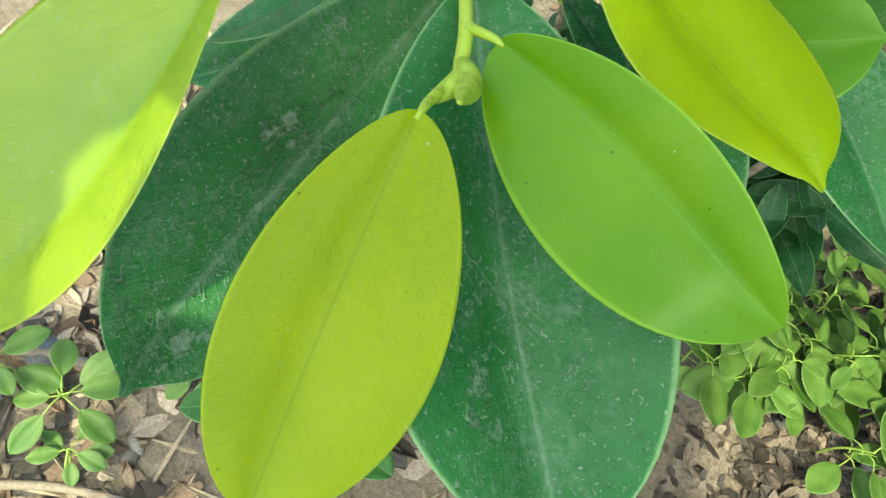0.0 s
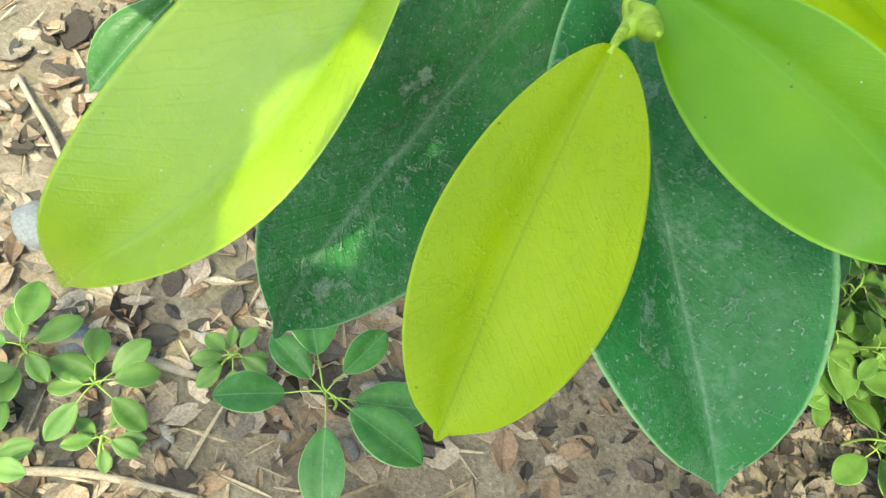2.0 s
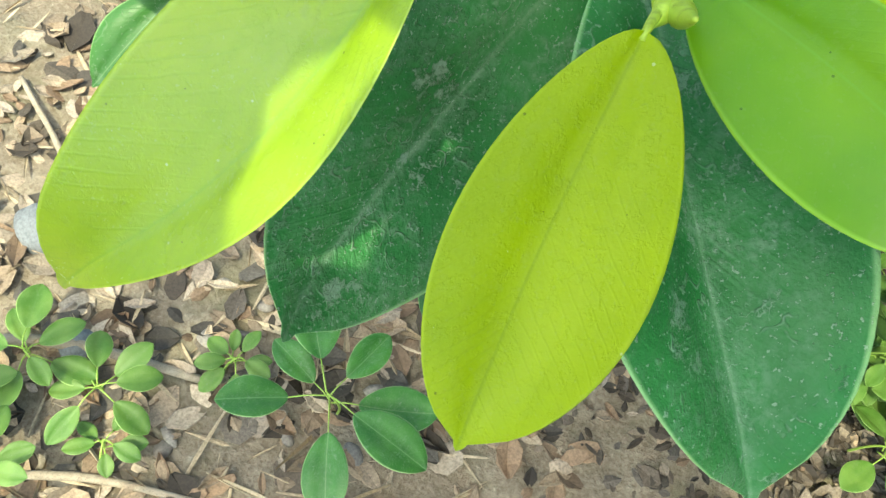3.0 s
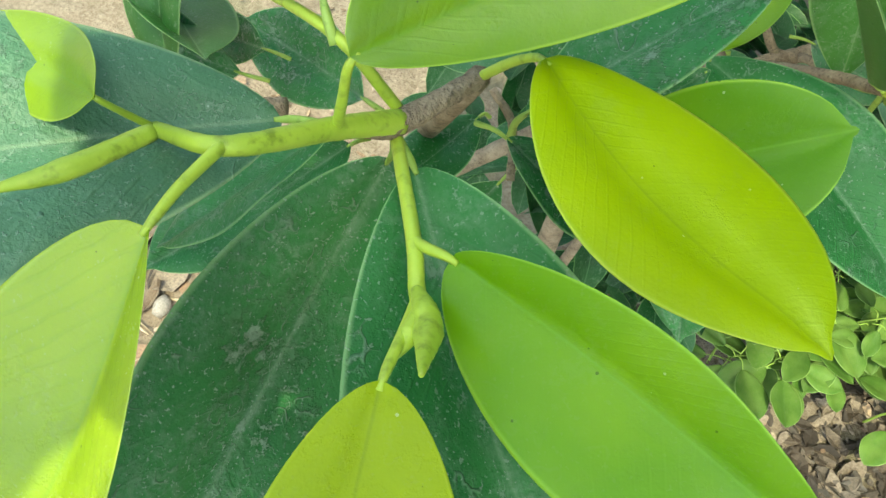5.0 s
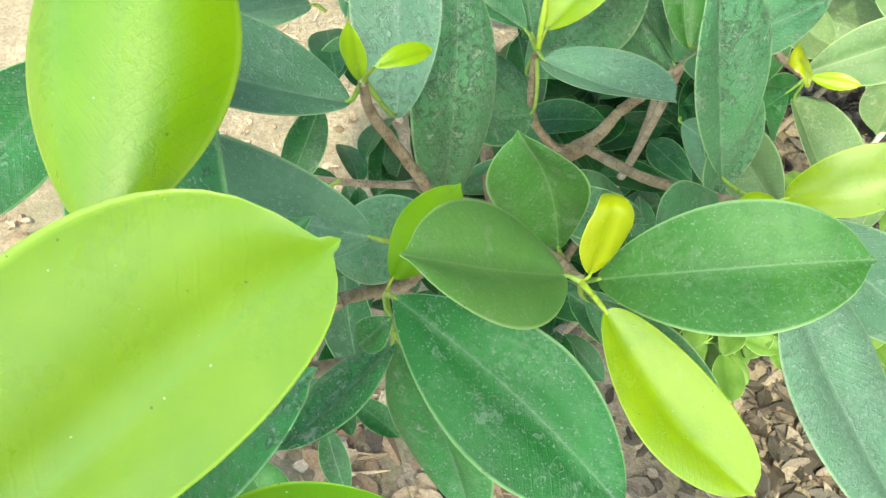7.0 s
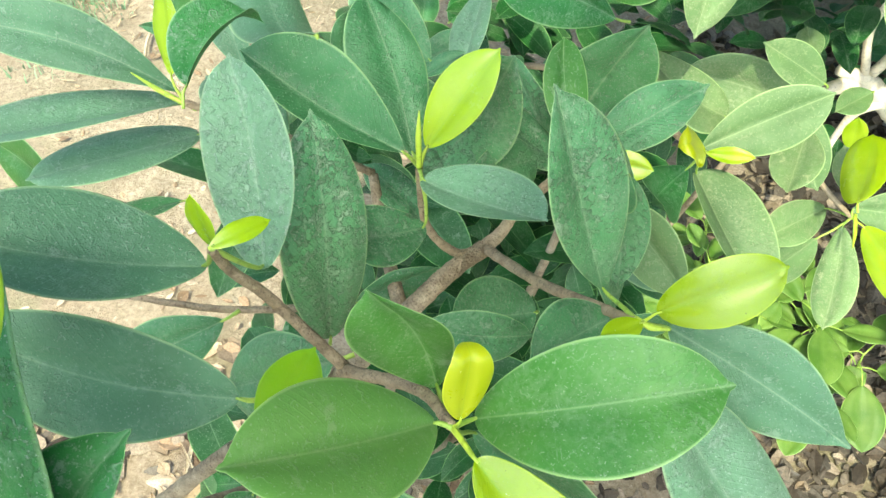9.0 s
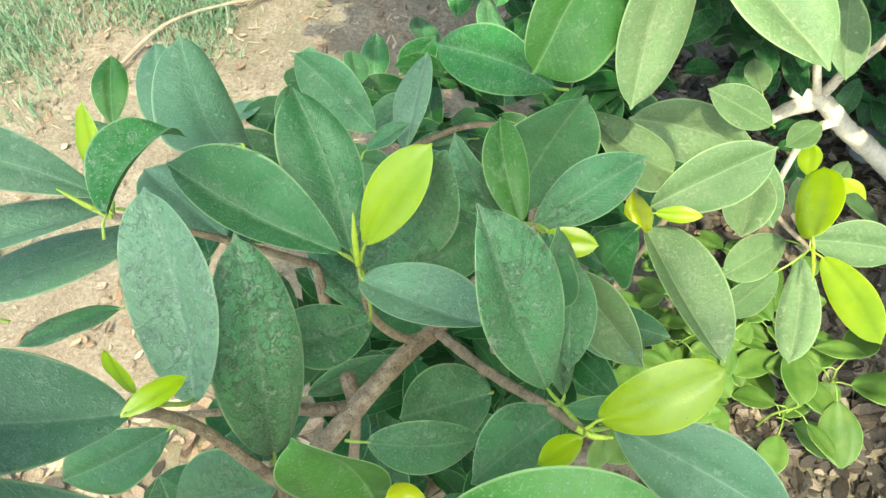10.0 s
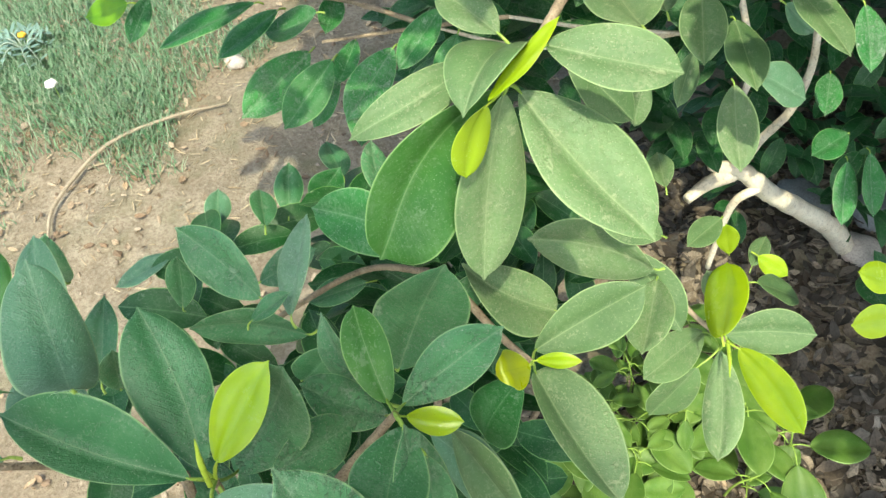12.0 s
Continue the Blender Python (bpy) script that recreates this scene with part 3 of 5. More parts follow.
leaf(SHRUB, OLD, (-0.2652, -0.0710, 0.9100), 0.0363, 0.0163, 163.5, -23.5, -44.7, -0.043)
leaf(SHRUB, OLD, (-0.2339, -0.0697, 0.9030), 0.0632, 0.0288, 156.6, -14.4, -37.3, -0.083)
leaf(SHRUB, OLD, (-0.2374, -0.0711, 0.8794), 0.0758, 0.0356, -124.1, -10.0, -5.5, -0.031)
leaf(SHRUB, OLD, (-0.2513, 0.0300, 0.9440), 0.0714, 0.0345, -106.8, -2.0, -21.6, -0.006)
leaf(SHRUB, OLD, (-0.1765, -0.0694, 0.9366), 0.1170, 0.0547, 108.0, 31.4, -32.2, 0.107)
leaf(SHRUB, OLD, (-0.1836, -0.0579, 0.9365), 0.0557, 0.0298, 47.6, 46.2, 2.7, 0.169)
leaf(SHRUB, YOUNG, (-0.2369, -0.1094, 0.9955), 0.0291, 0.0122, 128.0, -5.9, 17.4, -0.160)
leaf(SHRUB, GREEN, (-0.1589, -0.0776, 0.9673), 0.0174, 0.0122, 65.5, 16.6, -8.1, -0.082, blunt=True)

# shoot under the large young leaf
leaf(SHRUB, OLD, (-0.1429, -0.0201, 0.9171), 0.0930, 0.0415, -31.6, -9.9, 17.3, 0.043, (-0.147, -0.016, 0.907), shape=(1.13, 0.66, 0.034, -0.06, 0.21, -23, 0.05))
leaf(SHRUB, FRESH, (-0.1459, -0.0109, 0.9084), 0.0405, 0.0191, 49.7, 47.1, 23.0, -0.000, (-0.147, -0.016, 0.907))
leaf(SHRUB, OLD, (-0.1426, -0.0256, 0.8936), 0.0507, 0.0235, -125.3, -3.4, 29.6, -0.027, (-0.147, -0.016, 0.907))
leaf(SHRUB, OLD, (-0.1407, -0.0269, 0.8971), 0.0868, 0.0416, -49.7, -53.6, 62.0, -0.029, (-0.147, -0.016, 0.907))
leaf(SHRUB, OLD, (-0.1417, -0.0288, 0.9209), 0.0234, 0.0111, -163.4, -60.0, -37.4, 0.049, (-0.147, -0.016, 0.907))

# shoot with the folded young leaf
twig(SHRUB, BARK, [(-0.1304, 0.0312, 0.8693), (-0.1001, 0.0162, 0.8937), (-0.0872, -0.0017, 0.9115)], [0.0026, 0.0022, 0.0018])
leaf(SHRUB, GREEN, (-0.0805, 0.0052, 0.9003), 0.0818, 0.0406, 3.2, 24.6, 13.2, 0.117, (-0.087, -0.002, 0.911), shape=(1.28, 0.49, -0.023, -0.07, 0.20, 5, 0.04))
leaf(SHRUB, BRIGHTENED, (-0.0921, -0.0012, 0.9127), 0.0902, 0.0353, -138.5, 51.6, -18.0, 0.001, (-0.087, -0.002, 0.911), shape=(1.28, 0.54, 0.012, 0.02, 0.14, -4, 0.02))
leaf(SHRUB, GREEN, (-0.0935, 0.0177, 0.8928), 0.0593, 0.0313, 168.1, 69.5, -68.8, -0.080, (-0.087, -0.002, 0.911), shape=(1.43, 0.56, -0.051, 0.14, 0.23, -11, 0.10))
leaf(SHRUB, CURLED, (-0.0846, -0.0007, 0.9143), 0.0327, 0.0166, 79.6, 63.2, 36.6, 0.012, (-0.087, -0.002, 0.911))
leaf(SHRUB, LIME, (-0.0795, -0.0130, 0.9167), 0.0755, 0.0285, -34.9, -25.5, 10.8, -0.016, (-0.087, -0.002, 0.911), shape=(1.15, 0.45, -0.040, 0.03, 0.15, 18, -0.01))
leaf(SHRUB, VEILED, (-0.0143, 0.0155, 0.8966), 0.1035, 0.0468, -44.3, -32.1, -7.5, -0.063, shape=(0.90, 0.39, 0.028, -0.06, 0.10, -14, 0.01))
leaf(SHRUB, CAKED, (-0.0806, 0.0086, 0.8767), 0.0602, 0.0277, -31.3, -1.8, 61.4, -0.008, (-0.087, -0.002, 0.911))

# shoot with two small young leaves
twig(SHRUB, BARK, [(-0.1304, 0.0321, 0.8699), (-0.1547, 0.0430, 0.9011), (-0.1631, 0.0410, 0.9238), (-0.1632, 0.0367, 0.9446)], [0.0024, 0.0021, 0.0019, 0.0016])
twig(SHRUB, BARK, [(-0.1518, 0.0383, 0.8047), (-0.1304, 0.0321, 0.8699)], [0.0034, 0.0028])
twig(SHRUB, BARK, [(-0.2360, -0.0192, 0.7765), (-0.2037, -0.0035, 0.8074), (-0.1724, 0.0055, 0.8460)], [0.004, 0.0036, 0.0032])
leaf(SHRUB, TENDER, (-0.1657, 0.0413, 0.9375), 0.0216, 0.0101, 118.6, 71.7, -50.0, 0.046, (-0.163, 0.037, 0.945))
leaf(SHRUB, TENDER, (-0.1547, 0.0232, 0.9687), 0.0197, 0.0068, 44.9, -13.6, 19.9, 0.091, (-0.163, 0.037, 0.945))
leaf(SHRUB, VEILED, (-0.1687, 0.0386, 0.9307), 0.0772, 0.0427, 191.4, 27.1, 9.0, -0.016, (-0.163, 0.037, 0.945), shape=(1.14, 0.56, 0.033, 0.03, 0.24, -1, 0.01))
leaf(SHRUB, VEILED, (-0.1567, 0.0491, 0.9113), 0.0743, 0.0332, 104.0, 39.9, -18.1, -0.040, (-0.163, 0.037, 0.945), shape=(1.12, 0.48, -0.021, -0.08, 0.25, 1, 0.05))
leaf(SHRUB, CAKED, (-0.1398, 0.0484, 0.8586), 0.0937, 0.0350, 94.9, 55.4, 31.0, 0.085, shape=(1.12, 0.49, 0.019, 0.06, 0.03, -6, 0.05))
leaf(SHRUB, VEILED, (-0.1557, 0.0031, 0.9081), 0.0893, 0.0393, 174.9, 15.0, -35.6, -0.009, shape=(1.08, 0.55, 0.059, -0.02, 0.10, -3, 0.01))
leaf(SHRUB, CAKED, (-0.1356, 0.0353, 0.8673), 0.0784, 0.0378, 174.9, -43.6, -28.7, -0.005)
leaf(SHRUB, CAKED, (-0.2010, 0.0745, 0.8124), 0.0652, 0.0314, -164.3, -24.5, -47.0, 0.077)
leaf(SHRUB, CAKED, (-0.2271, 0.1258, 0.8352), 0.0467, 0.0217, -148.5, 8.7, 22.2, 0.008)

# outer left shoot
twig(SHRUB, BARK, [(-0.1379, 0.1523, 0.8303), (-0.1787, 0.1472, 0.8636), (-0.2141, 0.1406, 0.8899)], [0.002, 0.0018, 0.0016])
twig(SHRUB, BARK, [(-0.1577, 0.0895, 0.8029), (-0.2066, 0.0854, 0.8017), (-0.2609, 0.0881, 0.8048)], [0.002, 0.0018, 0.0015])
twig(SHRUB, GREEN_STEM, [(-0.2141, 0.1402, 0.8897), (-0.2261, 0.1447, 0.8928), (-0.2380, 0.1500, 0.8965)], [0.0012, 0.0012, 0.0003])
leaf(SHRUB, VEILED, (-0.2275, 0.1644, 0.8686), 0.1022, 0.0290, 180.2, 23.1, -34.3, 0.050, (-0.214, 0.141, 0.890), shape=(1.35, 0.70, -0.064, -0.06, 0.12, -1, 0.01))
leaf(SHRUB, VEILED, (-0.2320, 0.1671, 0.8580), 0.0955, 0.0347, -151.0, 11.5, 18.8, 0.004, shape=(1.10, 0.37, 0.017, -0.01, 0.23, -17, 0.01))
leaf(SHRUB, VEILED, (-0.2287, 0.1675, 0.8345), 0.0843, 0.0374, -150.4, 6.5, 11.4, 0.011, shape=(1.05, 0.44, 0.007, 0.03, 0.04, -4, 0.01))
leaf(SHRUB, TENDER, (-0.2208, 0.1503, 0.8957), 0.0388, 0.0185, 84.0, 61.9, -27.4, -0.001, (-0.214, 0.141, 0.890))
leaf(SHRUB, OLD, (-0.1915, 0.1086, 0.9368), 0.0480, 0.0270, 72.1, -2.0, -20.0, 0.020, shape=(1.05, 0.50, 0.10, -0.10, 0.45, 45, 0.40))
leaf(SHRUB, CAKED, (-0.2425, 0.2247, 0.8452), 0.0333, 0.0092, 169.4, 0.4, -71.4, -0.030)
leaf(SHRUB, GREEN, (-0.2923, 0.2910, 0.7767), 0.0509, 0.0245, 98.4, 17.0, 1.4, 0.035)
leaf(SHRUB, VEILED, (-0.1540, 0.1550, 0.9207), 0.0998, 0.0381, 119.1, -11.1, 25.1, -0.230, (-0.1542, 0.1543, 0.9089), shape=(1.31, 0.34, -0.039, 0.13, -0.13, -28, 0.02))
leaf(SHRUB, VEILED, (-0.2388, 0.2647, 0.7806), 0.0771, 0.0344, 109.6, 21.8, -18.8, 0.112)
leaf(SHRUB, GREEN, (-0.2923, 0.1246, 0.8282), 0.0639, 0.0297, 143.1, -2.6, -54.6, -0.080)
leaf(SHRUB, VEILED, (-0.1853, 0.1687, 0.8306), 0.0793, 0.0378, 137.3, -9.0, 5.0, 0.022)

# middle shoot with one young leaf
twig(SHRUB, BARK, [(-0.1682, 0.0531, 0.7566), (-0.1367, 0.0801, 0.7728), (-0.0996, 0.1156, 0.7943), (-0.0799, 0.1349, 0.7941)], [0.006, 0.0055, 0.005, 0.0045])
twig(SHRUB, BARK, [(-0.0799, 0.1349, 0.7941), (-0.0939, 0.1266, 0.8010), (-0.1089, 0.1268, 0.8253), (-0.1122, 0.1346, 0.8598)], [0.0027, 0.0024, 0.002, 0.0018])
twig(SHRUB, GREEN_STEM, [(-0.1114, 0.1294, 0.8683), (-0.1116, 0.1344, 0.8833), (-0.1116, 0.1406, 0.8932)], [0.0013, 0.0014, 0.0003])
leaf(SHRUB, CAKED, (-0.1175, 0.1296, 0.8780), 0.0806, 0.0321, 162.9, 26.7, -16.6, -0.007, (-0.112, 0.135, 0.860), shape=(1.33, 0.57, 0.031, -0.32, 0.32, -21, 0.07))
leaf(SHRUB, CAKED, (-0.1148, 0.1369, 0.8681), 0.0817, 0.0365, 112.4, 21.6, 3.7, -0.030, (-0.112, 0.135, 0.860), shape=(1.27, 0.59, -0.039, 0.14, 0.05, 20, 0.02))
leaf(SHRUB, TENDER, (-0.1090, 0.1387, 0.8706), 0.0542, 0.0262, 43.2, 41.3, 10.0, -0.013, (-0.112, 0.135, 0.860), shape=(1.16, 0.58, 0.013, 0.07, 0.06, -12, 0.07))
leaf(SHRUB, VEILED, (-0.1088, 0.1199, 0.8725), 0.0680, 0.0310, -34.4, 24.1, -4.1, -0.068, (-0.112, 0.135, 0.860), shape=(1.11, 0.49, 0.031, 0.08, 0.25, -16, 0.03))
leaf(SHRUB, CAKED, (-0.1148, 0.1529, 0.8211), 0.0945, 0.0463, 13.2, 63.2, 40.4, -0.128, (-0.112, 0.135, 0.860))
leaf(SHRUB, CAKED, (-0.1114, 0.1356, 0.8129), 0.0465, 0.0217, 138.3, 8.6, 4.4, 0.076)
leaf(SHRUB, CAKED, (-0.1081, 0.1198, 0.8345), 0.0552, 0.0305, -144.4, 34.6, -22.0, -0.095, (-0.112, 0.135, 0.860), shape=(1.09, 0.56, 0.011, 0.04, 0.08, 1, 0.01))
leaf(SHRUB, CAKED, (-0.0901, 0.1395, 0.8478), 0.0530, 0.0275, 43.0, -25.4, 39.8, 0.067, (-0.0888, 0.1433, 0.8436))
leaf(SHRUB, CAKED, (-0.1457, 0.1053, 0.7780), 0.0498, 0.0229, 18.7, 21.7, 72.8, -0.018)

# short shoot with a small young leaf
twig(SHRUB, BARK, [(-0.0646, 0.1473, 0.8118), (-0.0474, 0.1558, 0.8305), (-0.0306, 0.1610, 0.8529)], [0.003, 0.0025, 0.002])
leaf(SHRUB, GREEN, (-0.0361, 0.1785, 0.8299), 0.0542, 0.0241, 107.7, 46.3, 5.9, -0.094, (-0.031, 0.161, 0.853), shape=(1.17, 0.45, 0.005, 0.05, 0.07, -8, 0.00))
leaf(SHRUB, CAKED, (-0.0295, 0.1799, 0.8220), 0.0685, 0.0301, 20.5, 29.4, 28.5, -0.119, (-0.031, 0.161, 0.853), shape=(1.10, 0.66, 0.013, 0.04, 0.08, 2, 0.02))
leaf(SHRUB, CAKED, (-0.0381, 0.1801, 0.8103), 0.0540, 0.0295, 171.8, 41.7, 0.8, -0.066, (-0.031, 0.161, 0.853), shape=(1.08, 0.57, 0.006, 0.03, 0.06, -4, 0.02))
leaf(SHRUB, CAKED, (-0.0396, 0.1903, 0.8075), 0.0599, 0.0273, 126.0, 28.0, -64.8, 0.107)
leaf(SHRUB, CAKED, (-0.0264, 0.1497, 0.8636), 0.0583, 0.0350, -98.3, 26.0, -9.5, -0.119, (-0.031, 0.161, 0.853), shape=(1.10, 0.60, -0.025, -0.01, 0.06, -7, 0.01))
leaf(SHRUB, TENDER, (-0.0273, 0.1690, 0.8316), 0.0297, 0.0154, -12.6, 1.8, 41.4, 0.062, (-0.031, 0.161, 0.853), shape=(1.17, 0.59, -0.008, -0.01, 0.01, -2, 0.01))
leaf(SHRUB, VEILED, (-0.0189, 0.1928, 0.7529), 0.0865, 0.0425, -53.9, 19.1, 58.5, -0.044)
leaf(SHRUB, CAKED, (-0.0168, 0.1346, 0.8634), 0.0532, 0.0256, -89.8, -49.2, 12.5, -0.088, (-0.031, 0.161, 0.853), shape=(0.99, 0.68, -0.018, -0.03, 0.05, 5, -0.02))

# shoot with the broad young leaf
twig(SHRUB, BARK, [(-0.0799, 0.1349, 0.7941), (-0.0551, 0.0976, 0.8290), (-0.0346, 0.0664, 0.8680), (-0.0244, 0.0459, 0.8961)], [0.0028, 0.0025, 0.0022, 0.0018])
twig(SHRUB, GREEN_STEM, [(-0.0274, 0.0441, 0.9033), (-0.0217, 0.0419, 0.9018), (-0.0150, 0.0415, 0.9014)], [0.0012, 0.0012, 0.0004])
leaf(SHRUB, CAKED, (-0.0333, 0.0681, 0.8779), 0.0912, 0.0358, 133.8, 64.3, -2.4, 0.020, (-0.024, 0.046, 0.896), shape=(1.36, 0.63, 0.023, -0.06, 0.18, 12, 0.04))
leaf(SHRUB, CAKED, (-0.0172, 0.0938, 0.8095), 0.0860, 0.0412, 99.1, 53.9, 48.5, -0.011)
leaf(SHRUB, LIME, (-0.0190, 0.0480, 0.9012), 0.0459, 0.0239, 15.1, 24.4, 40.4, 0.082, (-0.024, 0.046, 0.896), shape=(1.12, 0.47, -0.000, -0.00, 0.02, 1, 0.01))
leaf(SHRUB, TENDER, (-0.0274, 0.0367, 0.9160), 0.0204, 0.0094, -144.7, 20.0, -12.5, 0.011, (-0.024, 0.046, 0.896))
leaf(SHRUB, VEILED, (-0.0101, 0.0535, 0.8796), 0.0832, 0.0359, -24.2, -18.3, 35.3, -0.005, (-0.024, 0.046, 0.896), shape=(0.98, 0.79, 0.019, 0.02, 0.09, 15, -0.04))
leaf(SHRUB, CAKED, (-0.0279, 0.0615, 0.8693), 0.0596, 0.0307, -134.1, 33.0, -33.3, -0.061, (-0.024, 0.046, 0.896))
leaf(SHRUB, CAKED, (-0.0510, 0.1061, 0.7807), 0.0739, 0.0397, -142.7, 43.7, -37.4, -0.041, shape=(1.06, 0.50, 0.007, -0.01, 0.07, 8, -0.01))
leaf(SHRUB, CAKED, (-0.1011, 0.0468, 0.8791), 0.0455, 0.0212, 9.4, -19.8, 37.3, 0.038, shape=(0.98, 0.59, -0.039, -0.05, -0.01, 5, -0.01))
leaf(SHRUB, CAKED, (-0.0191, 0.0843, 0.8183), 0.0310, 0.0142, 7.7, -12.2, 61.1, 0.012)

# dusty shoot with two tiny young leaves
twig(SHRUB, BARK, [(-0.0029, 0.2847, 0.7886), (0.0280, 0.2452, 0.7720), (0.0456, 0.2223, 0.7739)], [0.003, 0.0025, 0.0018])
leaf(SHRUB, DUSTY, (0.0501, 0.2355, 0.7629), 0.0797, 0.0372, 9.8, 32.4, 43.7, -0.056, (0.046, 0.222, 0.774), shape=(1.23, 0.55, -0.003, -0.08, 0.12, -3, 0.04))
leaf(SHRUB, DUSTY, (0.0496, 0.2285, 0.7482), 0.0934, 0.0406, -64.1, -13.1, -13.0, 0.032, (0.046, 0.222, 0.774), shape=(0.87, 0.51, -0.043, 0.24, 0.33, 2, -0.03))
leaf(SHRUB, OLD, (0.0398, 0.2180, 0.7648), 0.0719, 0.0348, -115.8, 32.3, -33.1, -0.199, (0.046, 0.222, 0.774))
leaf(SHRUB, CURLED, (0.0432, 0.2116, 0.7903), 0.0393, 0.0240, -136.7, 49.6, -34.1, -0.042, (0.046, 0.222, 0.774))
leaf(SHRUB, DUSTY, (0.0686, 0.2631, 0.7619), 0.0722, 0.0467, 163.6, 32.4, -4.1, -0.061, shape=(0.72, 0.68, 0.032, 0.22, 0.16, 6, -0.02))
leaf(SHRUB, DUSTY, (0.1606, 0.3354, 0.6867), 0.1069, 0.0587, 150.0, -8.7, -74.3, -0.125)
leaf(SHRUB, DUSTY, (0.1525, 0.3640, 0.6733), 0.0827, 0.0402, -51.1, -42.9, 35.1, 0.013)
leaf(SHRUB, DUSTY, (-0.0061, 0.1861, 0.7698), 0.0736, 0.0369, -60.1, 4.3, 60.0, 0.027, shape=(1.16, 0.68, 0.030, 0.12, 0.17, -9, -0.03))
leaf(SHRUB, TENDER, (0.0481, 0.2219, 0.7756), 0.0281, 0.0100, -15.8, 14.6, 41.1, -0.009, (0.046, 0.222, 0.774))
leaf(SHRUB, DUSTY, (0.1719, 0.3592, 0.6968), 0.0657, 0.0306, 173.4, 29.9, -46.0, 0.021)
leaf(SHRUB, DUSTY, (0.1676, 0.3409, 0.6648), 0.0798, 0.0384, -113.0, 9.3, 16.5, -0.038)

# leaves lower down in the shrub
leaf(SHRUB, CAKED, (-0.1233, 0.2929, 0.7675), 0.0788, 0.0380, 137.3, 14.6, -41.7, -0.038)
leaf(SHRUB, OLD, (-0.0143, 0.2679, 0.8332), 0.1029, 0.0414, 136.3, -17.3, -60.0, -0.104, shape=(1.36, 0.58, -0.017, 0.01, 0.08, 25, 0.05))
leaf(SHRUB, VEILED, (-0.1022, 0.2755, 0.7689), 0.0717, 0.0332, 79.2, 16.7, -36.9, 0.015)
leaf(SHRUB, CAKED, (-0.1582, 0.5365, 0.5580), 0.0641, 0.0317, 89.0, 12.3, 8.2, -0.014)
leaf(SHRUB, OLD, (-0.1282, 0.5363, 0.5742), 0.0708, 0.0347, -16.9, 57.1, 86.7, 0.014)
leaf(SHRUB, CAKED, (-0.0952, 0.5566, 0.5882), 0.0677, 0.0327, 107.4, -10.0, 18.5, -0.029)
leaf(SHRUB, VEILED, (-0.2049, 0.4672, 0.6353), 0.0522, 0.0253, 96.7, -6.6, 13.0, -0.025)
leaf(SHRUB, CAKED, (-0.1606, 0.4622, 0.6348), 0.0551, 0.0265, 100.5, -8.5, 30.0, 0.012)
leaf(SHRUB, CAKED, (-0.1012, 0.2883, 0.7217), 0.0806, 0.0383, 178.1, 14.1, -78.9, -0.092)
leaf(SHRUB, CAKED, (-0.0361, 0.2391, 0.7494), 0.1071, 0.0568, 10.7, 69.8, 73.2, -0.067)
leaf(SHRUB, CAKED, (-0.2461, 0.2705, 0.7160), 0.0615, 0.0285, 85.5, 27.2, -6.9, 0.006)
leaf(SHRUB, VEILED, (-0.2414, 0.4350, 0.6419), 0.0586, 0.0269, -160.0, -13.9, 4.3, -0.020)
leaf(SHRUB, CAKED, (-0.1266, 0.2718, 0.7739), 0.0323, 0.0149, 19.2, 26.7, 1.2, 0.014)
leaf(SHRUB, CAKED, (-0.1916, 0.3193, 0.7258), 0.0472, 0.0221, 55.8, 70.4, 23.0, -0.053)
leaf(SHRUB, CAKED, (-0.1453, 0.3572, 0.6947), 0.0613, 0.0285, 1.9, 33.4, 26.4, -0.004)
leaf(SHRUB, CAKED, (-0.2196, 0.2503, 0.7409), 0.0474, 0.0226, 13.8, 74.6, 88.1, -0.008)
leaf(SHRUB, CAKED, (-0.2768, 0.3455, 0.7369), 0.0562, 0.0269, 9.9, 79.0, 70.7, 0.074)
leaf(SHRUB, CAKED, (-0.0604, 0.3422, 0.7010), 0.0494, 0.0223, -173.9, -12.8, -13.8, 0.012)
leaf(SHRUB, CAKED, (-0.1128, 0.2744, 0.6818), 0.0744, 0.0334, -14.9, 59.6, 87.2, 0.060)
leaf(SHRUB, CAKED, (0.0011, 0.3011, 0.7055), 0.0565, 0.0258, 4.3, 68.8, 82.1, 0.018)
leaf(SHRUB, CAKED, (-0.0371, 0.3822, 0.7443), 0.0589, 0.0281, 100.1, 10.3, 32.7, -0.061)

# raised shoot in the sun
twig(PALE, BARK, [(0.0855, 0.3207, 0.9887), (0.0656, 0.2930, 0.9807), (0.0495, 0.2691, 0.9756), (0.0342, 0.2499, 0.9714)], [0.003, 0.0026, 0.0022, 0.0018])
leaf(PALE, GREEN, (0.0296, 0.2557, 0.9633), 0.1060, 0.0487, -153.5, -50.8, -73.8, -0.143, (0.034, 0.250, 0.971), shape=(1.52, 0.38, -0.033, 0.22, 0.13, 28, 0.12))
leaf(PALE, DUSTY, (0.0334, 0.2536, 0.9626), 0.1072, 0.0373, -115.3, -72.9, -46.2, -0.059, (0.034, 0.250, 0.971), shape=(1.25, 0.57, 0.002, 0.06, 0.05, 19, 0.03))
leaf(PALE, DUSTY, (0.0426, 0.2703, 0.9474), 0.0924, 0.0446, -50.6, -23.2, 11.2, -0.039, (0.034, 0.250, 0.971), shape=(1.13, 0.65, -0.018, 0.07, 0.19, -2, 0.10))
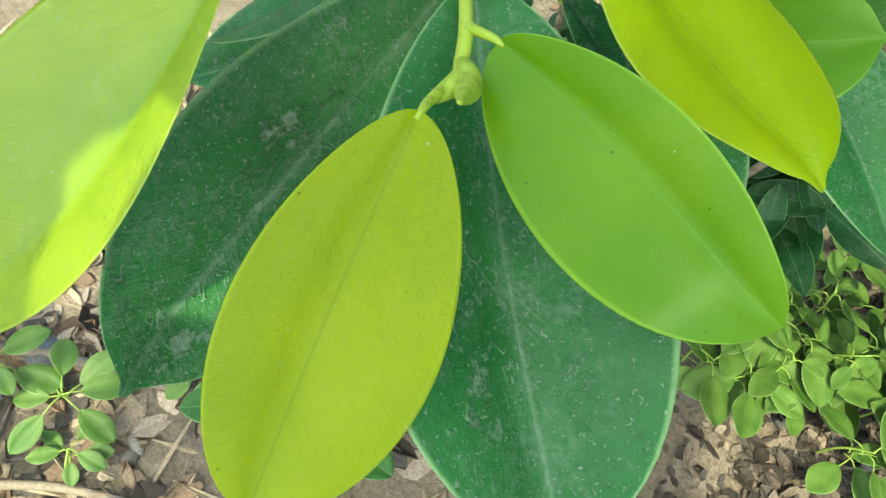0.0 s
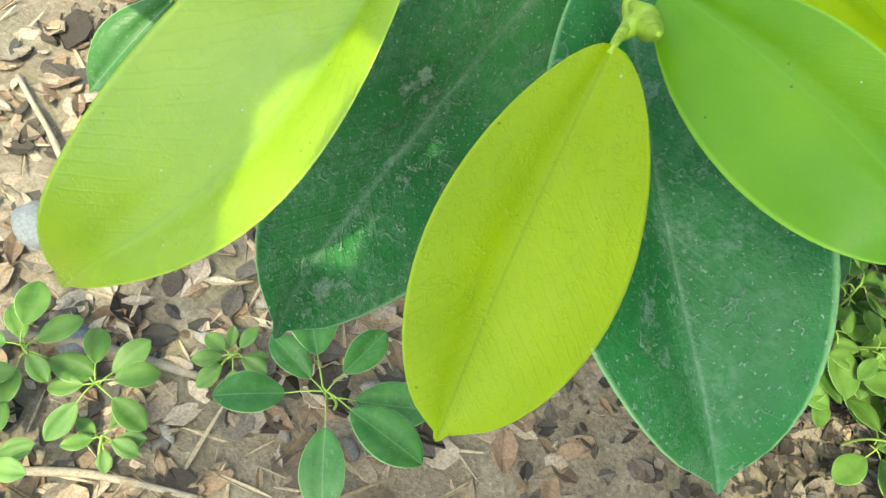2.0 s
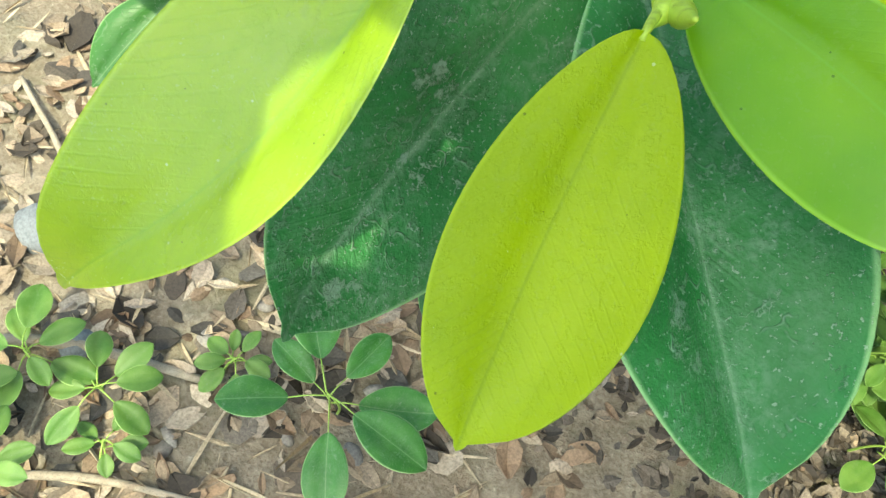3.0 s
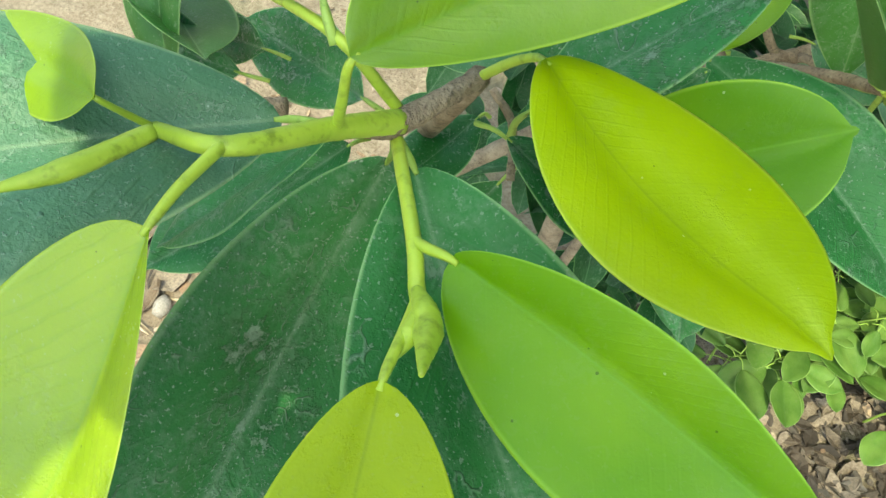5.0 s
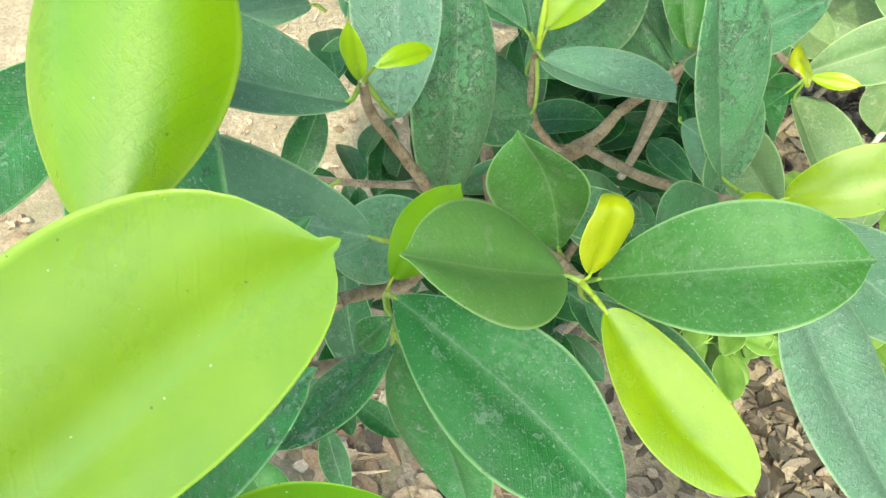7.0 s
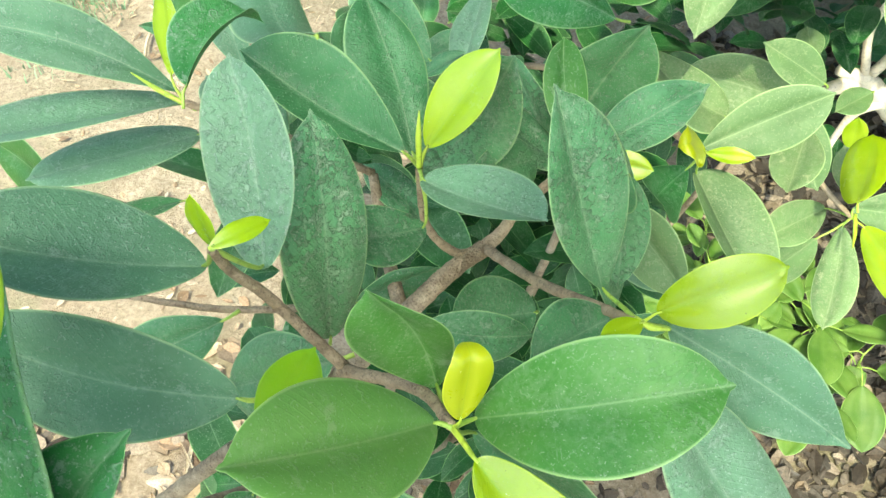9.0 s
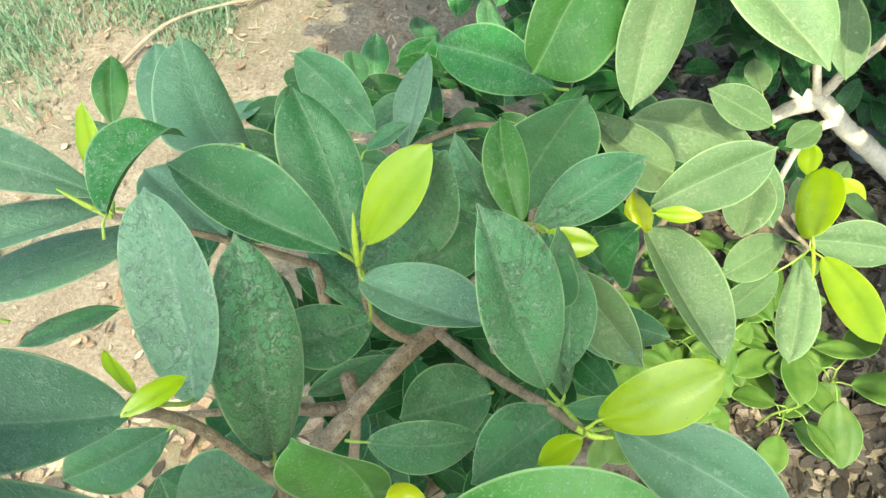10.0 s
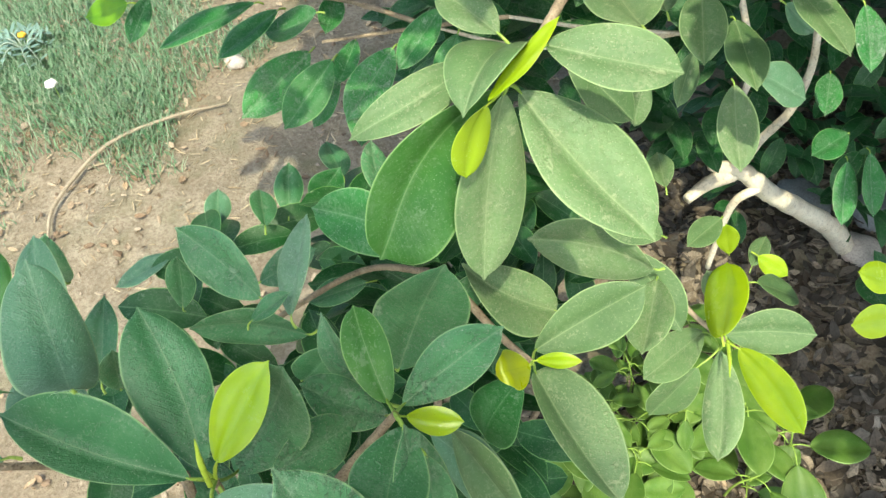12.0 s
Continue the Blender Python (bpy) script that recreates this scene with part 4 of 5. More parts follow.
leaf(PALE, DUSTY, (0.0516, 0.2610, 0.9807), 0.0582, 0.0282, -20.7, -4.9, 27.6, 0.038, (0.034, 0.250, 0.971), shape=(1.19, 0.53, -0.023, 0.03, 0.12, 5, 0.03))
leaf(PALE, TENDER, (0.0233, 0.2372, 0.9716), 0.0387, 0.0187, -148.5, -73.1, -83.4, -0.077, (0.034, 0.250, 0.971), shape=(1.22, 0.47, -0.004, -0.02, -0.00, 7, 0.03))
leaf(PALE, TENDER, (0.0240, 0.2339, 0.9781), 0.0489, 0.0083, 43.7, 15.5, 7.1, -0.026, (0.034, 0.250, 0.971))
leaf(PALE, DUSTY, (0.0412, 0.2706, 0.9725), 0.0514, 0.0339, -123.0, 5.0, 16.3, 0.193, (0.034, 0.250, 0.971), shape=(1.09, 0.60, 0.010, -0.01, 0.16, 12, 0.03))
leaf(PALE, DUSTY, (0.0224, 0.2927, 0.9452), 0.0686, 0.0235, -161.7, -16.6, -24.6, 0.189, shape=(0.89, 0.57, 0.067, 0.06, 0.12, 12, 0.04))
leaf(PALE, DUSTY, (0.0404, 0.3301, 0.9331), 0.0547, 0.0257, 122.1, -1.8, -16.1, 0.015)
leaf(PALE, DUSTY, (0.0710, 0.3057, 0.9346), 0.0527, 0.0245, -22.9, -43.0, 37.4, 0.054)
leaf(PALE, DUSTY, (0.1021, 0.2900, 0.9613), 0.0831, 0.0394, 87.7, -20.2, -9.0, -0.018)

# hanging leaves of the far side
twig(PALE, BARK, [(0.0850, 0.6152, 0.7210), (-0.0015, 0.6138, 0.7200), (-0.0936, 0.6108, 0.7178)], [0.0022, 0.002, 0.0016])
twig(PALE, BARK, [(-0.0010, 0.6593, 0.6914), (-0.0782, 0.6844, 0.7098), (-0.1633, 0.6940, 0.7168)], [0.0028, 0.0022, 0.0016])
twig(PALE, BARK, [(-0.0120, 0.3424, 0.7069), (-0.0632, 0.3468, 0.7101), (-0.1400, 0.3202, 0.6906)], [0.003, 0.0025, 0.002])
leaf(PALE, OLD, (-0.1117, 0.6364, 0.6872), 0.0947, 0.0462, -145.9, -20.4, -36.2, -0.004)
leaf(PALE, OLD, (-0.0851, 0.5946, 0.7090), 0.0803, 0.0394, -138.1, -28.1, -27.3, -0.024)
leaf(PALE, OLD, (-0.0847, 0.6146, 0.6735), 0.0621, 0.0291, -144.4, -47.1, -8.3, -0.006)
leaf(PALE, OLD, (-0.0621, 0.6155, 0.7130), 0.0508, 0.0241, -114.3, -17.3, -1.6, -0.014)
leaf(PALE, OLD, (-0.0253, 0.5646, 0.7399), 0.0794, 0.0378, -129.6, -20.8, -17.4, -0.008)
leaf(PALE, OLD, (-0.1406, 0.6798, 0.7086), 0.0788, 0.0364, -154.0, -20.1, -2.4, 0.001)
leaf(PALE, OLD, (-0.1513, 0.6382, 0.7493), 0.0991, 0.0460, -158.5, -7.9, 9.5, 0.011)
leaf(PALE, OLD, (-0.2883, 0.7506, 0.6912), 0.0553, 0.0263, -118.4, -28.0, -19.9, -0.011)
leaf(PALE, OLD, (-0.0991, 0.6531, 0.7205), 0.0806, 0.0390, 153.5, -30.5, -23.0, -0.065)
leaf(PALE, OLD, (-0.0819, 0.7091, 0.6997), 0.0578, 0.0267, -102.8, -5.4, -14.0, -0.001)
leaf(PALE, OLD, (0.0202, 0.5893, 0.7577), 0.0675, 0.0311, -135.6, -25.8, -15.1, -0.015)
leaf(PALE, OLD, (0.0335, 0.5751, 0.7396), 0.0559, 0.0255, -117.5, -25.4, -23.9, -0.002)
leaf(PALE, FRESH, (-0.3039, 0.7291, 0.7006), 0.0645, 0.0313, 164.7, -20.9, -43.8, -0.032)
leaf(PALE, OLD, (-0.0654, 0.6244, 0.6486), 0.0695, 0.0327, -94.6, -20.1, -19.8, -0.003)
leaf(PALE, OLD, (-0.0188, 0.5819, 0.6735), 0.0519, 0.0238, -107.2, -12.9, -23.4, 0.009)

# shoot over the seedlings
twig(PALE, BARK, [(0.1726, 0.4159, 0.6120), (0.2173, 0.3620, 0.5724), (0.2478, 0.3373, 0.5543)], [0.003, 0.0025, 0.002])
twig(PALE, GREEN_STEM, [(0.2419, 0.3278, 0.5722), (0.2387, 0.3103, 0.5717), (0.2336, 0.2930, 0.5714)], [0.0016, 0.0018, 0.0004])
leaf(PALE, LIME, (0.2220, 0.3102, 0.6148), 0.0743, 0.0422, 71.5, 3.5, -47.7, -0.025, shape=(1.09, 0.35, -0.009, 0.09, -0.09, 28, 0.04))
leaf(PALE, LIME, (0.2561, 0.3271, 0.5557), 0.0897, 0.0380, -71.3, -0.9, 50.1, -0.034, (0.248, 0.337, 0.554), shape=(1.13, 0.51, 0.007, 0.05, 0.01, -5, 0.02))
leaf(PALE, DUSTY, (0.2356, 0.3580, 0.5375), 0.0907, 0.0389, -144.2, 12.5, -25.2, -0.002, (0.248, 0.337, 0.554), shape=(1.15, 0.52, 0.003, -0.02, 0.07, 6, -0.01))
leaf(PALE, DUSTY, (0.2454, 0.3397, 0.5638), 0.0825, 0.0435, -6.4, -3.1, 47.4, -0.034, (0.248, 0.337, 0.554), shape=(1.17, 0.56, 0.021, 0.06, 0.12, -1, 0.01))
leaf(PALE, DUSTY, (0.2420, 0.3318, 0.5474), 0.1006, 0.0371, -104.6, -12.6, 26.9, -0.061, (0.248, 0.337, 0.554), shape=(1.27, 0.52, 0.012, 0.06, 0.04, -7, -0.02))
leaf(PALE, DUSTY, (0.2182, 0.3191, 0.5437), 0.0847, 0.0406, -165.9, -65.1, -63.0, 0.017, (0.248, 0.337, 0.554))
leaf(PALE, DUSTY, (0.3442, 0.4824, 0.4487), 0.0467, 0.0224, 53.5, 2.6, -4.1, -0.007)
leaf(PALE, DUSTY, (0.2761, 0.3801, 0.5223), 0.0682, 0.0311, 149.7, 55.0, -64.8, -0.072)
leaf(PALE, DUSTY, (0.3066, 0.4112, 0.5287), 0.0723, 0.0338, 1.7, -38.3, 2.9, 0.010)

# leaves over the pale trunk
leaf(PALE, DUSTY, (0.2915, 0.5458, 0.6693), 0.0846, 0.0408, -94.6, -30.1, -2.6, -0.026)
leaf(PALE, VEILED, (0.3019, 0.5378, 0.6932), 0.0816, 0.0396, 3.7, -37.9, 39.9, 0.017)
leaf(PALE, DUSTY, (0.2652, 0.5294, 0.7606), 0.0729, 0.0348, -89.9, -11.7, 3.6, 0.007)
leaf(PALE, DUSTY, (0.2219, 0.5113, 0.8093), 0.0754, 0.0362, -102.1, -9.7, 3.4, -0.015)
leaf(PALE, DUSTY, (0.2680, 0.4668, 0.8403), 0.0717, 0.0337, -71.3, -11.6, -3.1, 0.026)
leaf(PALE, DUSTY, (0.2271, 0.4971, 0.5876), 0.0572, 0.0262, 83.2, -10.6, -13.3, -0.003)
leaf(PALE, DUSTY, (0.2556, 0.4281, 0.6190), 0.0548, 0.0251, -141.3, 9.6, -16.9, -0.006)
leaf(PALE, OLD, (0.5201, 0.6368, 0.4280), 0.0828, 0.0386, -105.2, -31.6, -22.7, -0.020)
leaf(PALE, OLD, (0.5488, 0.6419, 0.4337), 0.0818, 0.0380, -94.6, -35.8, -19.6, -0.012)
leaf(PALE, OLD, (0.5079, 0.6444, 0.4725), 0.0787, 0.0377, -147.2, 10.3, -22.4, -0.014)
leaf(PALE, LIME, (0.3853, 0.3399, 0.6191), 0.0589, 0.0269, -177.3, 30.6, -33.3, -0.023)
leaf(PALE, LIME, (0.3812, 0.3159, 0.6039), 0.0625, 0.0287, -167.4, 18.4, -43.1, -0.013)
leaf(PALE, TENDER, (0.3280, 0.5076, 0.4397), 0.0526, 0.0259, 154.4, 74.0, -74.2, -0.015)
leaf(PALE, TENDER, (0.3504, 0.4882, 0.4591), 0.0510, 0.0250, -15.9, -37.9, 55.9, 0.006)
leaf(PALE, DUSTY, (0.2593, 0.5795, 0.6863), 0.0563, 0.0257, -117.3, -35.9, -32.0, -0.038)
leaf(PALE, DUSTY, (0.1997, 0.5297, 0.7049), 0.0484, 0.0232, -115.3, -25.0, -29.0, -0.087)
leaf(PALE, OLD, (0.4456, 0.6356, 0.5847), 0.0641, 0.0298, -114.3, -4.4, -4.2, 0.009)
leaf(PALE, DUSTY, (0.2124, 0.5483, 0.7612), 0.0738, 0.0348, 87.0, -4.2, -4.6, -0.036)
leaf(PALE, OLD, (0.3987, 0.5622, 0.7344), 0.0621, 0.0291, -93.3, -33.1, 0.2, 0.045)
leaf(PALE, VEILED, (0.3441, 0.5964, 0.7168), 0.0558, 0.0257, 1.3, -44.5, 61.8, -0.008)

# main stems down to the soil
part("trunk", tube("trunk", [(-0.163, 0.055, 0.76), (-0.15, 0.10, 0.5), (-0.05, 0.26, 0.2), (0.02, 0.36, -0.05)], [0.006, 0.009, 0.013, 0.018], BARK, 12, 8, 0.06, rng), SHRUB, "brown main stem")
part("trunk", tube("trunk", [(0.76, 0.80, -0.06), (0.66, 0.76, 0.10), (0.55, 0.72, 0.225), (0.475, 0.70, 0.30), (0.425, 0.70, 0.352), (0.375, 0.70, 0.374)], [0.0195, 0.0175, 0.0155, 0.014, 0.012, 0.0075], PALE_BARK, 14, 8, 0.09, rng), PALE, "pale cream bark trunk lying slantwise")
for pts, r in (([(0.41, 0.70, 0.35), (0.37, 0.68, 0.36), (0.335, 0.66, 0.355)], [0.012, 0.010, 0.007]),
               ([(0.45, 0.69, 0.325), (0.422, 0.685, 0.31), (0.412, 0.68, 0.27), (0.40, 0.66, 0.18)], [0.007, 0.006, 0.005, 0.004]),
               ([(0.42, 0.70, 0.37), (0.433, 0.70, 0.414), (0.457, 0.70, 0.46), (0.464, 0.70, 0.516), (0.456, 0.70, 0.578), (0.42, 0.70, 0.70)], [0.007, 0.006, 0.0055, 0.005, 0.0045, 0.004]),
               ([(0.41, 0.70, 0.37), (0.39, 0.71, 0.44), (0.40, 0.72, 0.52), (0.37, 0.74, 0.62)], [0.006, 0.005, 0.0045, 0.004])):
    part("limb", tube("limb", pts, r, PALE_BARK, 10, 8, 0.05, rng), PALE, "pale crooked limb")

# thin inner twigs that carry the shoots from the main stems
twig_rng = random.Random(77)
for pts in ([(-0.152, 0.038, 0.805), (-0.160, 0.048, 0.78), (-0.163, 0.055, 0.755)],
            [(-0.172, 0.006, 0.846), (-0.165, 0.022, 0.822), (-0.152, 0.038, 0.805)],
            [(-0.193, -0.104, 0.970), (-0.225, -0.06, 0.86), (-0.236, -0.019, 0.777), (-0.20, 0.03, 0.68), (-0.157, 0.08, 0.60)],
            [(-0.138, 0.152, 0.83), (-0.13, 0.125, 0.80), (-0.12, 0.10, 0.775)],
            [(-0.158, 0.089, 0.803), (-0.14, 0.095, 0.785), (-0.12, 0.10, 0.775)],
            [(-0.12, 0.10, 0.775), (-0.135, 0.10, 0.66), (-0.15, 0.10, 0.5)],
            [(-0.065, 0.147, 0.812), (-0.072, 0.141, 0.80), (-0.08, 0.135, 0.794)],
            [(-0.003, 0.285, 0.789), (-0.02, 0.27, 0.60), (-0.06, 0.24, 0.40), (-0.07, 0.23, 0.26)],
            [(-0.012, 0.342, 0.707), (-0.01, 0.31, 0.55), (-0.06, 0.24, 0.40)],
            [(0.173, 0.416, 0.612), (0.11, 0.39, 0.42), (0.03, 0.34, 0.20), (-0.01, 0.32, 0.08)]):
    part("limb", tube("limb", pts, [0.0026 + 0.0009 * k for k in range(len(pts))], BARK, 8, 8, 0.05, twig_rng), SHRUB)
for pts in ([(0.086, 0.321, 0.989), (0.16, 0.42, 0.93), (0.28, 0.55, 0.84), (0.42, 0.70, 0.70)],
            [(0.085, 0.615, 0.721), (0.18, 0.66, 0.66), (0.29, 0.71, 0.60), (0.385, 0.73, 0.57)],
            [(-0.001, 0.659, 0.691), (0.10, 0.67, 0.64), (0.20, 0.69, 0.61), (0.29, 0.71, 0.60)]):
    part("limb", tube("limb", pts, [0.0018 + 0.0006 * k for k in range(len(pts))], PALE_BARK, 8, 8, 0.05, twig_rng), PALE)


# tall unseen side shoot added behind the eye; its leaves part the sunlight on the young leaves
shade_rng = random.Random(55)
for pts, r in (([(-0.52, -1.02, -0.02), (-0.50, -0.90, 0.50), (-0.44, -0.66, 0.95), (-0.33, -0.44, 1.185), (-0.275, -0.375, 1.21)], [0.007, 0.006, 0.005, 0.0035, 0.0016]),
               ([(-0.36, -0.50, 1.14), (-0.37, -0.37, 1.19), (-0.34, -0.25, 1.20)], [0.003, 0.0024, 0.0014]),
               ([(-0.30, -0.40, 1.20), (-0.21, -0.38, 1.205), (-0.14, -0.33, 1.205)], [0.0028, 0.0022, 0.0014])):
    part("limb", tube("limb", pts, r, BARK, 8, 8, 0.05, shade_rng), SHRUB)
PLAIN = (1.10, 0.58, 0.0, 0.0, 0.05, 0, 0.02)
leaf(SHRUB, GREEN, (-0.2560, -0.2990, 1.2070), 0.0850, 0.0390, -91.0, 0.0, 2.0, 0.02, shape=PLAIN)
leaf(SHRUB, GREEN, (-0.2014, -0.3750, 1.2166), 0.0840, 0.0434, 88.2, 0.0, -3.7, 0.02, shape=PLAIN)
leaf(SHRUB, GREEN, (-0.1655, -0.2827, 1.2497), 0.0891, 0.0456, 180.6, 5.8, -8.3, 0.02, shape=PLAIN)
leaf(SHRUB, GREEN, (-0.2985, -0.3942, 1.2310), 0.0833, 0.0392, 48.1, 12.8, 2.0, 0.02, shape=PLAIN)
leaf(SHRUB, GREEN, (-0.2596, -0.3696, 1.2419), 0.0872, 0.0399, 323.0, -11.8, 18.0, 0.02, shape=PLAIN)
leaf(SHRUB, GREEN, (-0.1618, -0.2533, 1.2157), 0.0891, 0.0425, 265.3, -10.6, -1.0, 0.02, shape=PLAIN)
leaf(SHRUB, GREEN, (-0.2008, -0.3134, 1.2477), 0.0856, 0.0408, 139.8, 5.5, -8.9, 0.02, shape=PLAIN)
leaf(SHRUB, GREEN, (-0.1727, -0.2686, 1.2538), 0.0878, 0.0443, 163.8, 9.8, -6.7, 0.02, shape=PLAIN)
leaf(SHRUB, GREEN, (-0.2495, -0.4326, 1.2345), 0.0894, 0.0450, 143.7, 6.1, -13.3, 0.02, shape=PLAIN)
leaf(SHRUB, GREEN, (-0.1438, -0.3274, 1.2148), 0.0861, 0.0410, 236.7, 5.8, 13.2, 0.02, shape=PLAIN)
leaf(SHRUB, GREEN, (-0.3428, -0.2791, 1.2327), 0.0845, 0.0385, 263.1, -2.3, 17.5, 0.02, shape=PLAIN)
leaf(SHRUB, GREEN, (-0.2414, -0.2693, 1.2297), 0.0564, 0.0262, 263.8, 10.6, 3.4, 0.02, shape=PLAIN)
leaf(SHRUB, GREEN, (-0.3032, -0.2168, 1.2215), 0.0869, 0.0427, 351.3, -1.1, 16.9, 0.02, shape=PLAIN)
leaf(SHRUB, GREEN, (-0.2392, -0.3095, 1.2328), 0.0597, 0.0306, 231.8, -7.2, -9.6, 0.02, shape=PLAIN)
leaf(SHRUB, GREEN, (-0.2723, -0.3304, 1.2219), 0.0593, 0.0270, 226.2, 1.0, -8.3, 0.02, shape=PLAIN)
leaf(SHRUB, GREEN, (-0.2492, -0.2923, 1.2097), 0.0760, 0.0362, 1.9, 11.7, 3.1, 0.02, shape=PLAIN)
leaf(SHRUB, GREEN, (-0.1544, -0.3742, 1.2078), 0.0862, 0.0443, 168.0, 2.0, -13.0, 0.02, shape=PLAIN)
leaf(SHRUB, GREEN, (-0.2598, -0.3733, 1.2548), 0.0877, 0.0423, 290.7, 11.7, 16.2, 0.02, shape=PLAIN)
leaf(SHRUB, GREEN, (-0.3141, -0.3974, 1.2034), 0.0775, 0.0383, 125.7, 2.5, -7.5, 0.02, shape=PLAIN)
leaf(SHRUB, GREEN, (-0.2203, -0.3092, 1.2199), 0.0779, 0.0403, 294.8, -3.5, -8.1, 0.02, shape=PLAIN)
leaf(SHRUB, GREEN, (-0.1472, -0.3522, 1.2244), 0.0878, 0.0444, 85.3, -1.0, -1.2, 0.02, shape=PLAIN)
leaf(SHRUB, GREEN, (-0.2459, -0.2736, 1.2514), 0.0649, 0.0311, 271.0, -10.3, 4.3, 0.02, shape=PLAIN)
leaf(SHRUB, GREEN, (-0.3602, -0.3305, 1.2548), 0.0582, 0.0292, 62.1, 10.4, -2.4, 0.02, shape=PLAIN)
leaf(SHRUB, GREEN, (-0.2760, -0.2599, 1.2546), 0.0754, 0.0338, 151.6, 11.2, 17.7, 0.02, shape=PLAIN)
leaf(SHRUB, GREEN, (-0.2318, -0.3825, 1.2239), 0.0812, 0.0420, 134.0, -5.6, 15.1, 0.02, shape=PLAIN)


# ---- foliage deeper in the shrubs, past counting ----
def leaf_cloud(name, plant, spots, mat, seed, label, nu=8, across=(-1, -0.5, 0, 0.5, 1)):
    """Many small leaves joined in one mesh; spots yields a place for each."""
    r = random.Random(seed)
    verts, faces, uv, uv2 = [], [], [], []
    for at in spots(r):
        length, wide = r.uniform(0.055, 0.085), r.uniform(0.42, 0.5)
        m = Matrix.Translation(at) @ Matrix.Rotation(r.uniform(0, 6.28), 4, "Z") @ Matrix.Rotation(r.uniform(-0.5, 0.9), 4, "Y") @ Matrix.Rotation(r.uniform(-0.6, 0.6), 4, "X")
        k = len(verts)
        row = len(across)
        for i in range(nu + 1):
            u = i / nu
            w = math.sin(math.pi * min(1, u * 1.0) ** 0.95) ** 0.64 * length * wide / 2 if 0 < u < 1 else 0.0004
            for v in across:
                verts.append(m @ Vector((u * length, v * w, abs(v) * w * 0.25 - 0.02 * length * (2 * u - 1) ** 2 * 4)))
                uv.append((u, 0.5 + 0.5 * v * w / (length * wide / 2)))
                uv2.append((u, 0.5 + 0.5 * v))
        for i in range(nu):
            for j in range(row - 1):
                a = k + i * row + j
                faces.append((a, a + row, a + row + 1, a + 1))
    me = mesh_of(name, [tuple(v) for v in verts], faces, mat)
    idx = np.zeros(len(me.loops), dtype=np.int32)
    me.loops.foreach_get("vertex_index", idx)
    for layer_name, src in (("blade", uv), ("rim", uv2)):
        me.uv_layers.new(name=layer_name).data.foreach_set("uv", np.array(src, dtype=np.float32)[idx].ravel())
    ob = part(name, me, plant, label)
    return tagged(ob, kind="stuff")


def rounded(x, y):
    """0 in the middle of the far shrub, 1 at its uneven outer line."""
    far = (abs(x - 0.88) / 1.24) ** 3 + (abs(y - 0.85) / 1.42) ** 3
    return far + 0.35 * noise.noise(Vector((x * 2.2, y * 2.2, 3)))


def crown_spots(r):
    """Unseen crown added for shade over the pale trunk, out to the side and above; it leaves a gap that lets the sun
    down on the trunk.
    """
    n = 0
    while n < 17500:
        x, y, z = r.uniform(-0.5, 2.2), r.uniform(-0.6, 2.4), r.uniform(0.8, 2.1)
        if rounded(x, y) > 1 or z > 2.05 - 0.75 * rounded(x, y) ** 2 + 0.25 * noise.noise(Vector((x * 3, y * 3, 7))):
            continue
        falls = y + (z - 0.3) * 0.49
        if z < 1.32 - 0.62 * y or (x < 0.46 and (y < 0.18 or z < 1.28 and y < 0.55)) or (0.32 < x < 0.50 and 0.60 < falls < 0.82):
            continue
        n += 1
        yield x, y, z


def eave_spots(r):
    """Unseen overhanging leaves, added to keep the litter beside the shrub in the shade."""
    for _ in range(6000):
        x, y = r.uniform(0.46, 1.6), r.uniform(-0.55, 0.5)
        z = r.uniform(1.40 - 0.3 * max(0, y), 1.85)
        if ((x - 1.03) / 0.58) ** 4 + ((y + 0.02) / 0.54) ** 4 + 0.4 * noise.noise(Vector((x * 4, y * 4, 9))) > 1:
            continue
        if x > 0.50 or not 0.60 < y + (z - 0.3) * 0.49 < 0.82:
            yield x, y, z


def hedge_spots(r):
    for _ in range(8000):
        x, y, z = r.uniform(0.55, 2.2), r.uniform(0.3, 2.3), r.uniform(0.02, 1.3)
        if (y > 1.25 or x > 1.2) and rounded(x, y) < 1:
            yield x, y, z


def inner_spots(r):
    """Leaves low in the middle of the near shrub."""
    for _ in range(620):
        y = r.uniform(0.14, 0.60)
        x = r.uniform(-0.14, 0.15)
        if (y > 0.27 and (x < 0.05 or y > 0.48)) or x < -0.04:
            yield x, y, r.uniform(0.28, 0.60 - 0.25 * max(0, y - 0.4))


def left_spots(r):
    for _ in range(60):
        yield r.uniform(-0.30, -0.08), r.uniform(0.05, 0.40), r.uniform(0.35, 0.66)
    for _ in range(26):
        yield r.uniform(-0.27, -0.04), r.uniform(0.24, 0.50), r.uniform(0.46, 0.66)


def far_spots(r):
    for _ in range(420):
        x = r.uniform(-0.02, 0.38)
        yield x, r.uniform(0.70, 1.05), r.uniform(0.36, 0.74)


def side_spots(r):
    for _ in range(1100):
        x, y = r.uniform(0.45, 1.6), r.uniform(0.84, 1.7)
        yield x, y, r.uniform(0.03, 0.25 + 0.45 * (y - 0.84))
    for _ in range(120):
        x, y = r.uniform(0.68, 1.15), r.uniform(0.68, 0.9)
        yield x, y, r.uniform(0.05, 0.30)


leaf_cloud("foliage", PALE, crown_spots, INNER_M, 3, "unseen upper crown leaves added for shade", 5, (-1, 0, 1))
leaf_cloud("foliage", PALE, eave_spots, INNER_M, 9, "unseen overhanging leaves added to shade the litter", 5, (-1, 0, 1))
